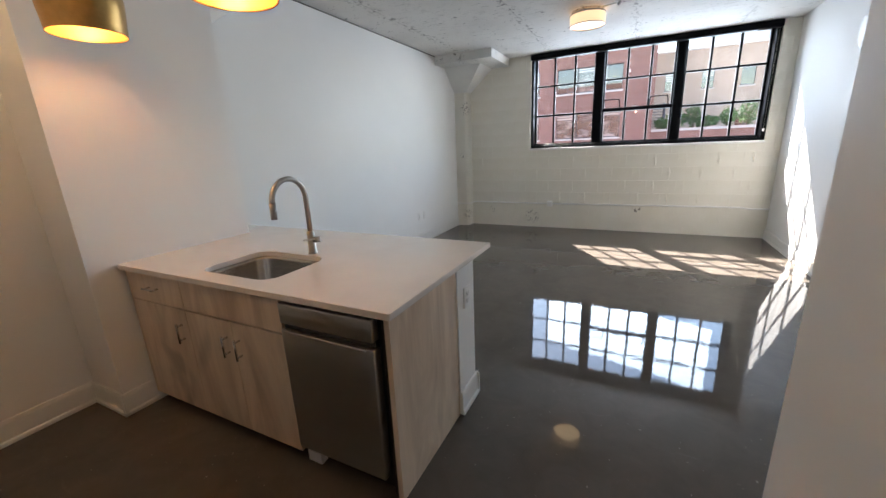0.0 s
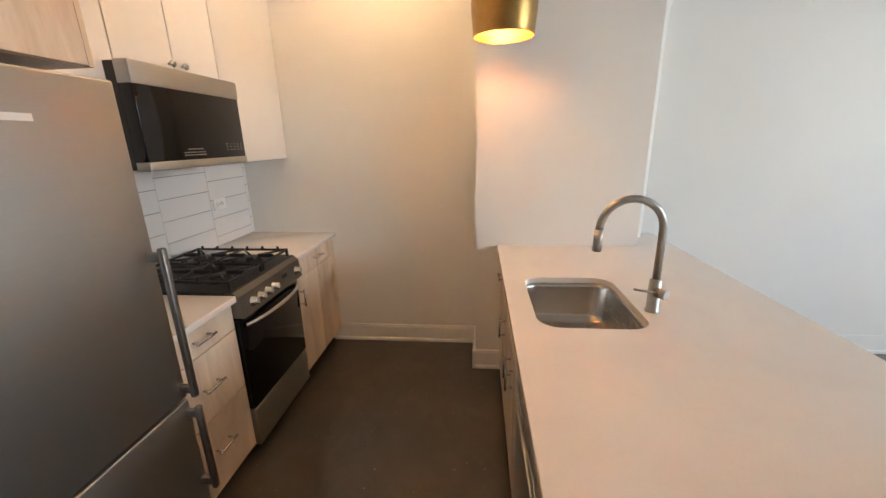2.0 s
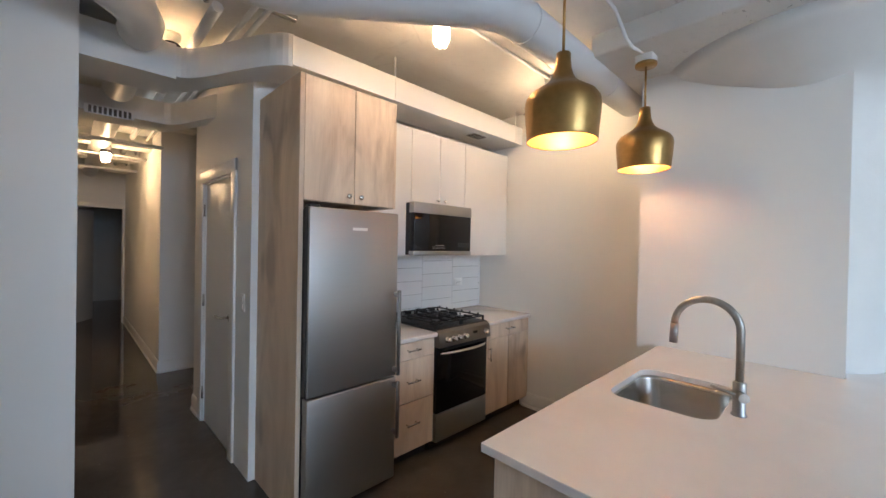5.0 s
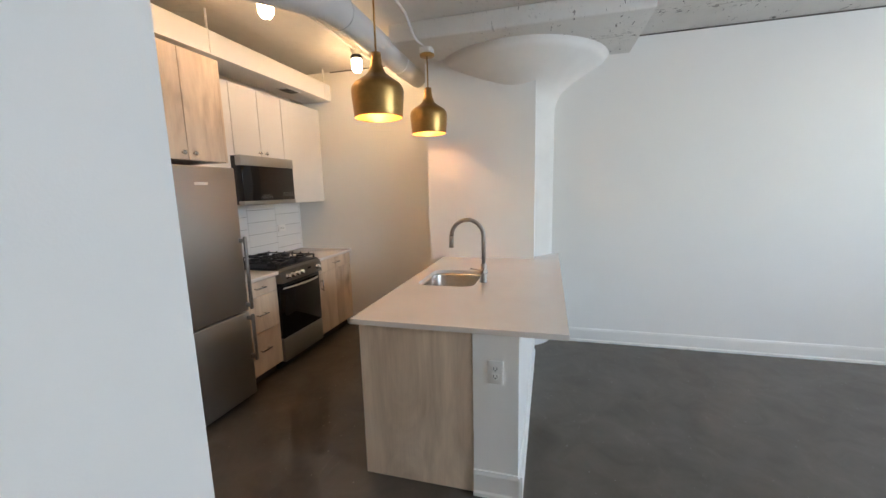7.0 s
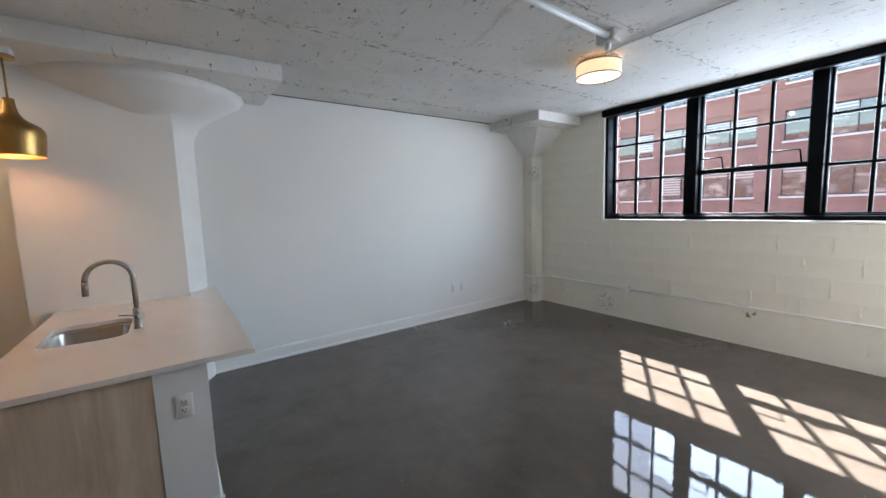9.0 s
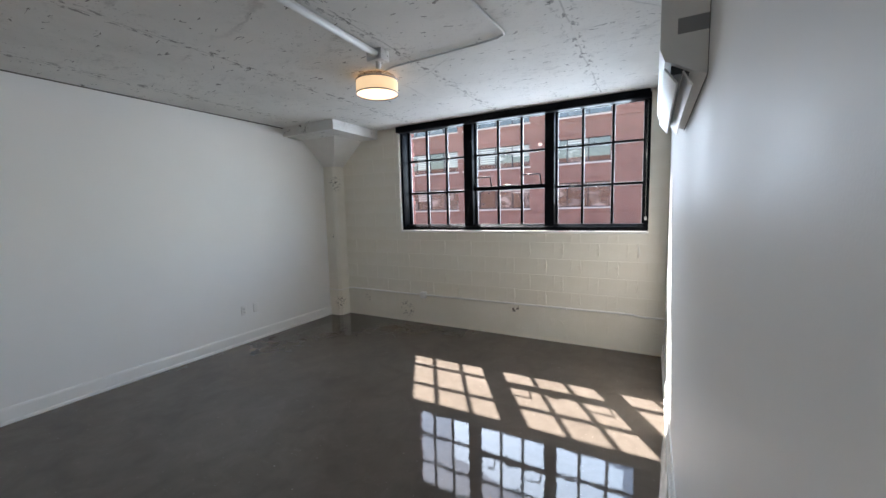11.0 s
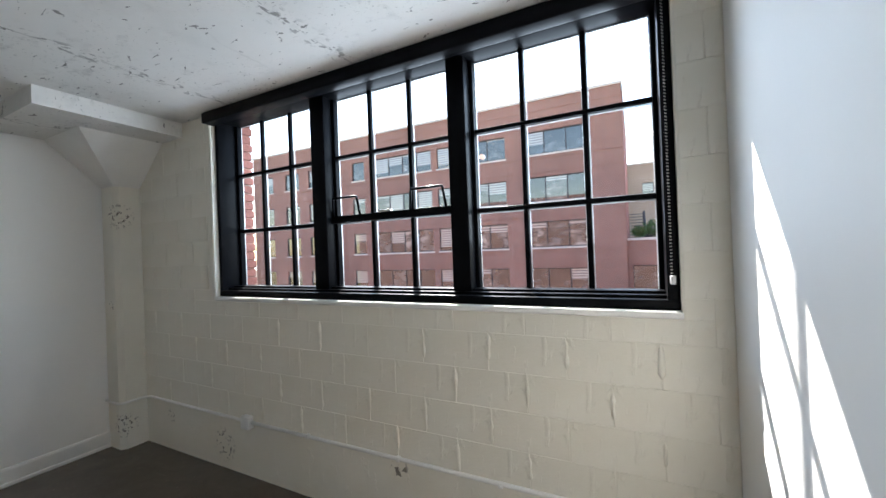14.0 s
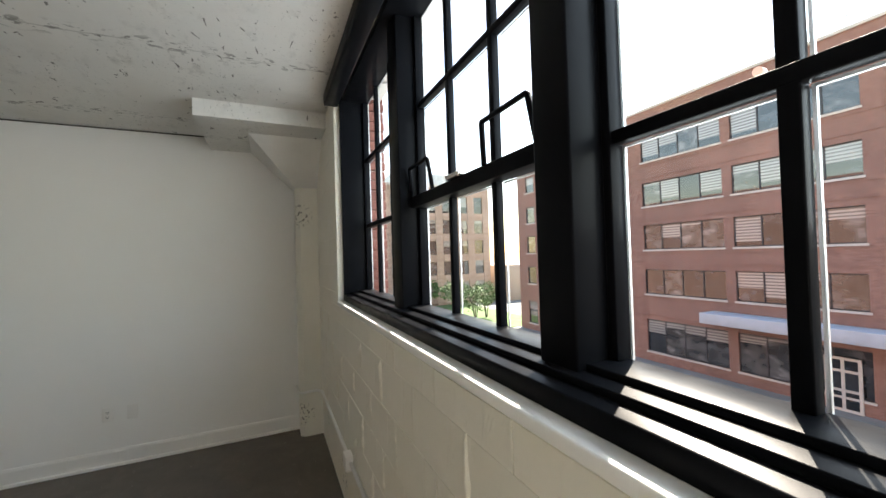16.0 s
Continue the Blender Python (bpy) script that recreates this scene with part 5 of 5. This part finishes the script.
structure("road", box((-200, 13, GZ + 0.001), (200, 26, GZ + 0.02)), ASPHALT, "asphalt street between the buildings", "road")
structure("lawn", box((-75, 29.0, GZ + 0.001), (-38, 40, GZ + 0.06)), GRASS, "green lawn beside the brick building", "lawn")


def far_window(parent, x0, x1, z0, z1, y, panes, sill=True):
    """A window in a far facade: frame, panes and stone sill, set back in its opening."""
    bm = bmesh.new()
    t = 0.07
    box((x0, y + 0.10, z0), (x1, y + 0.2, z0 + t), bm=bm)
    box((x0, y + 0.10, z1 - t), (x1, y + 0.2, z1), bm=bm)
    cuts = [x0 + (x1 - x0) * i / panes for i in range(panes + 1)]
    for c in cuts:
        box((max(x0, c - t / 2), y + 0.10, z0), (min(x1, c + t / 2), y + 0.2, z1), bm=bm)
    w = part("window", bm, DARK_FRAME, parent)
    for a, b in zip(cuts, cuts[1:]):
        part("pane", box((a + t / 2, y + 0.15, z0 + t), (b - t / 2, y + 0.16, z1 - t)), FAR_PANE, w)
    if sill:
        part("sill", box((x0 - 0.08, y - 0.06, z0 - 0.13), (x1 + 0.08, y + 0.1, z0)), STONE, w)
    return w


def brick_block(name, label, x0, x1, y, depth, z0, z1, cols, rows, mat, panes=3, category="building"):
    """A brick building whose front, facing the room, has openings in columns and rows."""
    ob = empty(name, ((x0 + x1) / 2, y, GZ), label, category)
    inv = ob.matrix_world.inverted()
    bm = bmesh.new()
    edge = z0
    for a, b in rows:
        box((x0, y, edge), (x1, y + 0.35, a), bm=bm)
        prev = x0
        for c, d in cols:
            box((prev, y, a), (c, y + 0.35, b), bm=bm)
            prev = d
        box((prev, y, a), (x1, y + 0.35, b), bm=bm)
        edge = b
    box((x0, y, edge), (x1, y + 0.35, z1), bm=bm)
    box((x0, y + 0.36, z0), (x1, y + depth, z1 - 0.4), bm=bm)
    kids = [part("wall", bm, mat, ob)]
    kids.append(part("roof", box((x0 - 0.1, y - 0.1, z1), (x1 + 0.1, y + depth, z1 + 0.18)), STONE, ob))
    for a, b in rows:
        for c, d in cols:
            n = max(1, round((d - c) / 1.7)) if panes else 1
            kids.append(far_window(ob, c, d, a, b, y, n))
    for k in kids:
        k.matrix_parent_inverse = inv
    return ob, inv


COLS = [(-36.0, -34.4), (-32.5, -30.4), (-29.0, -27.5), (-23.1, -21.6), (-20.3, -14.2), (-13.6, -7.4), (-5.95, -1.05)]
ROWSZ = [(-6.6, -4.0), (-1.95, 0.05), (1.65, 3.65), (5.2, 7.1), (8.85, 10.65)]
main, inv = brick_block("brick_building", "large red brick building of five storeys across the street", -37.6, 1.15, 35.0, 18, GZ, 13.0, COLS, ROWSZ, FACADE)
k = part("corner_return", box((1.151, 35.36, GZ), (1.20, 53, 12.7)), FACADE_SIDE, main)
k.matrix_parent_inverse = inv
for x0, x1, z in ((-17, -9, 0.9), (-24, -20, 0.6), (-34, -33.4, 1.5), (-27, -25, 0.5)):
    k = part("roof_unit", box((x0, 39, 13.28), (x1, 42, 13.28 + z)), ROOF_METAL, main)
    k.matrix_parent_inverse = inv
for i in range(12):
    k = part("rail_post", box((-20 + i * 1.7, 36, 13.28), (-19.95 + i * 1.7, 36.05, 14.2)), ROOF_METAL, main)
    k.matrix_parent_inverse = inv
k = part("rail", box((-20, 36, 14.2), (-1.3, 36.05, 14.26)), ROOF_METAL, main)
k.matrix_parent_inverse = inv
k = part("canopy", box((-15.1, 33.4, -3.45), (-6.4, 34.99, -2.75), 0.02), BLUE_STEEL, main, "blue-grey steel entrance canopy")
k.matrix_parent_inverse = inv
bm = box((-9.3, 34.90, GZ), (-9.16, 34.995, GZ + 2.9))
for x in (-8.62, -7.94):
    box((x, 34.90, GZ), (x + 0.14, 34.995, GZ + 2.9), bm=bm)
for z in (GZ, GZ + 1.05, GZ + 2.1, GZ + 2.76):
    box((-9.16, 34.905, z), (-7.94, 34.99, z + 0.14), bm=bm)
k = part("entrance_door", bm, STONE, main, "pale framed entrance door")
k.matrix_parent_inverse = inv
k = part("door_glass", box((-9.2, 34.95, GZ + 0.02), (-7.9, 34.98, GZ + 2.8)), FAR_PANE, main)
k.matrix_parent_inverse = inv
for z in (-3.72, -2.25, 0.42, 1.30, 4.02, 4.9, 7.45, 8.5, 11.0, 12.2):
    k = part("brick_course", box((-37.6, 34.965, z), (1.15, 34.999, z + 0.09)), FACADE, main)
    k.matrix_parent_inverse = inv

low, inv = brick_block("low_brick_wing", "low red brick wing with a roof terrace", 1.21, 16, 36.2, 12, GZ, 1.9, [(1.5, 6.2), (8.5, 13)], [(-6.2, -3.8), (-1.9, 0.1)], FACADE)
tan, inv = brick_block("tan_brick_building", "tan brick building beyond the terrace", 1.2, 22, 52.0, 12, GZ, 10.2,
                       [(2.6, 3.7), (6.0, 7.1), (9.4, 10.6), (13, 14.3), (17, 18.2)], [(2.2, 3.4), (6.3, 8.2)], FACADE_TAN)
k = part("penthouse", box((6.5, 55, 10.4), (20, 60, 13.0)), ROOF_METAL, tan)
k.matrix_parent_inverse = inv
stair = empty("fire_stair", (1.6, 47.0, 1.9), "black steel stair by the tan building", "stair")
for i in range(9):
    ob = part("tread", box((0.9, 47 + 0.22 * i, 2.2 + 0.3 * i), (2.6, 47.24 + 0.22 * i, 2.26 + 0.3 * i)), DARK_FRAME, stair)
    ob.matrix_parent_inverse = stair.matrix_world.inverted()
for x in (0.9, 2.6):
    ob = part("stringer", tube([(x, 47, 2.0), (x, 49, 4.9)], 0.12, 6), DARK_FRAME, stair)
    ob.matrix_parent_inverse = stair.matrix_world.inverted()

# office block far down the street, its front facing the street's length
far = empty("office_building", (-62, 35, GZ), "brick and glass office building far down the street", "building")
finv = far.matrix_world.inverted()
bm = box((-80, 22, GZ), (-62.3, 45, 14.2))
for i in range(8):
    y = 22 + i * 23 / 7
    box((-62.3, y - 0.7, GZ), (-61.9, y + 0.7, 14.2), bm=bm)
for z in (GZ + 0.4, -3.2, 0.6, 4.4, 8.2, 12.6):
    box((-62.3, 22, z), (-61.95, 45, z + 1.3), bm=bm)
part("wall", bm, FACADE_TAN_SIDE, far).matrix_parent_inverse = finv
for i in range(7):
    y0, y1 = 22 + i * 23 / 7 + 0.7, 22 + (i + 1) * 23 / 7 - 0.7
    for z0, z1 in ((GZ + 1.7, -3.2), (-1.9, 0.6), (1.9, 4.4), (5.7, 8.2), (9.5, 12.6)):
        w = part("window", box((-62.2, y0, z0), (-62.15, y1, z1)), FAR_PANE, far)
        w.matrix_parent_inverse = finv
part("roof", box((-81, 21.5, 14.2), (-61.7, 45.5, 14.6)), STONE, far).matrix_parent_inverse = finv
part("penthouse", box((-76, 28, 14.6), (-66, 40, 17.5)), ROOF_METAL, far).matrix_parent_inverse = finv
low2 = tagged(part("tan_hall", box((-78, 47, GZ), (-60, 60, -0.5), 0.1), FACADE_TAN), "low tan brick hall beyond the lawn", "building")


def shrub(name, place, r, h, label, seed, trunk=0.0):
    """A loose crown of many small leaves on a few stems."""
    rnd = random.Random(seed)
    ob = empty(name, place, label, "plant")
    bm = bmesh.new()
    for i in range(5):
        a = rnd.uniform(0, 6.28)
        tube([(0.05 * math.cos(a), 0.05 * math.sin(a), 0), (0.2 * r * math.cos(a), 0.2 * r * math.sin(a), trunk + 0.3 * h), (0.6 * r * math.cos(a), 0.6 * r * math.sin(a), trunk + 0.75 * h)], 0.02 + 0.015 * h, 5, bm)
    part("stem", bm, BARK, ob)
    vs, fs = [], []
    for i in range(900):
        a, u, q = rnd.uniform(0, 6.28), rnd.uniform(-1, 1), rnd.uniform(0.45, 1.0) ** 0.5
        lump = 1 + 0.25 * math.sin(3 * a + seed) * math.cos(2.3 * u * 3)
        c = Vector((r * q * lump * math.sqrt(1 - u * u) * math.cos(a), r * q * lump * math.sqrt(1 - u * u) * math.sin(a), trunk + h * 0.55 + h * 0.45 * q * u * lump))
        s = rnd.uniform(0.05, 0.11) * max(1.0, r)
        d1 = Vector((rnd.uniform(-1, 1), rnd.uniform(-1, 1), rnd.uniform(-1, 1))).normalized()
        d2 = d1.cross(Vector((rnd.uniform(-1, 1), rnd.uniform(-1, 1), rnd.uniform(-1, 1)))).normalized()
        n0 = len(vs)
        vs += [c - d1 * s, c + d2 * s * 0.5, c + d1 * s, c - d2 * s * 0.5]
        fs.append((n0, n0 + 1, n0 + 2, n0 + 3))
    me = bpy.data.meshes.new("crown")
    me.from_pydata(vs, [], fs)
    me.materials.append(LEAF)
    c = new("crown", me)
    c.parent = ob
    return ob


for i, x in enumerate((2.0, 3.1, 4.3, 5.2, 6.6, 8.0, 9.5)):
    shrub("terrace_shrub", (x, 38.2 + 0.5 * (i % 3), 2.08), 0.55 + 0.25 * (i % 2), 0.9 + 0.5 * (i % 3), "green shrub on the roof terrace", i)
for i, (x, y) in enumerate(((-42, 31), (-46, 35), (-52, 33), (-57, 30))):
    shrub("street_tree", (x, y, GZ), 1.9 + 0.3 * i, 3.4, "small green tree on the lawn", 20 + i, 1.6)


# ---- pieces of walls: blocks, jamb bricks, tiles ----
def shared_piece(name, me, place, parent):
    ob = new(name, me)
    ob.parent = parent
    ob.location = place
    return ob


def mesh_of(name, bm, mat):
    me = bpy.data.meshes.new(name)
    bm.normal_update()
    bm.to_mesh(me)
    bm.free()
    me.materials.append(mat)
    return me


rnd = random.Random(5)
BW, BH, BZ = 0.406, 0.203, 0.43
block_cache = {}


def block_piece(x0, x1, z0, z1):
    key = (round(x1 - x0, 3), round(z1 - z0, 3))
    if key not in block_cache:
        w, h = key[0] / 2 - 0.0024, key[1] / 2 - 0.0002
        block_cache[key] = mesh_of("block", box((-w, -0.0035, -h), (w, 0.003, h), 0.0016, 1), BLOCK)
    shared_piece("block", block_cache[key], ((x0 + x1) / 2, NY - 0.0005 + rnd.uniform(-0.001, 0.001), (z0 + z1) / 2), wall_north)


ridges = []
row = 0
z = BZ
while z < CEIL - 0.01:
    z1 = min(z + BH, CEIL - 0.002)
    x = WX + 0.235 - (BW / 2 if row % 2 else 0.0)
    while x < EX - 0.005:
        a, b = max(x, -2.498), min(x + BW, EX - 0.001)
        x += BW
        if b - a < 0.02:
            continue
        spans = [(a, b, z, z1)]
        if z1 > OZ0 - 0.025 and a < OX1 + 0.006 and b > OX0 - 0.006:
            spans = []
            if z < OZ0 - 0.05:
                spans.append((a, b, z, OZ0 - 0.022))
            zz = max(z, OZ0 - 0.022)
            if a < OX0 - 0.03:
                spans.append((a, OX0 - 0.008, zz, z1))
            if b > OX1 + 0.03:
                spans.append((OX1 + 0.008, b, zz, z1))
        for s in spans:
            block_piece(*s)
        if z < 1.2 and b < EX - 0.1 and rnd.random() < 0.88:
            ridges.append((b, z + rnd.uniform(0.0, 0.06), z1 - rnd.uniform(-0.01, 0.03)))
    row += 1
    z += BH

for bx, r0, r1 in ridges:
    bm = bmesh.new()
    n = 6
    lean = rnd.uniform(-0.006, 0.006)
    fat = [rnd.uniform(0.005, 0.016) for _ in range(n + 1)]
    fat[0] = fat[-1] = 0.001
    rows_ = []
    for i in range(n + 1):
        zz = r0 + (r1 - r0) * i / n
        cx = bx + lean * (i / n - 0.5) + rnd.uniform(-0.002, 0.002)
        rows_.append([bm.verts.new((cx + dx * fat[i] * 0.95, NY - 0.003 - dy * fat[i], zz)) for dx, dy in ((-1.3, -0.3), (-0.7, 0.7), (0, 1.0), (0.7, 0.6), (1.3, -0.3))])
    for p, q in zip(rows_, rows_[1:]):
        for i in range(4):
            f = bm.faces.new((p[i], p[i + 1], q[i + 1], q[i]))
            f.smooth = True
    part("mortar_ridge", bm, BLOCK, wall_north)

jamb_brick = mesh_of("brick", box((-0.03, -0.06, -0.031), (0.012, 0.06, 0.031), 0.003, 1), BRICK)
z = OZ0 + 0.01
k = 0
while z < 2.9:
    shared_piece("brick", jamb_brick, (OX0 + 0.004 + (0.016 if k % 2 else 0.0) + rnd.uniform(-0.003, 0.003), NY + 0.305, z + 0.031), outer_wall)
    shared_piece("brick", jamb_brick, (OX1 + 0.016 - (0.016 if k % 2 else 0.0), NY + 0.305, z + 0.031), outer_wall)
    z += 0.074
    k += 1

TILE = varied("white_glazed_tile", (0.80, 0.80, 0.79), 0.14, 0.02, 2.0, 0.05, 12.0, Coat_Weight=0.3)
tile_cache = {}
TW, TH = 0.406, 0.123
for c in range(5):
    x1 = -1.075 - c * TW
    x0 = max(x1 - TW, WX + 0.001)
    z = 0.917 - (TH / 2 if c % 2 else 0.0)
    while z < 1.485:
        a, b = max(z, 0.9165), min(z + TH, 1.488)
        if b - a > 0.01:
            key = (round(x0 - x1, 3), round(b - a, 3))
            if key not in tile_cache:
                w, h = (x1 - x0) / 2 - 0.0012, (b - a) / 2 - 0.0012
                tile_cache[key] = mesh_of("tile", box((-w, 0, -h), (w, 0.006, h), 0.0012, 1), TILE)
            shared_piece("tile", tile_cache[key], ((x0 + x1) / 2, KY + 0.0055, (a + b) / 2), splash)
        z += TH
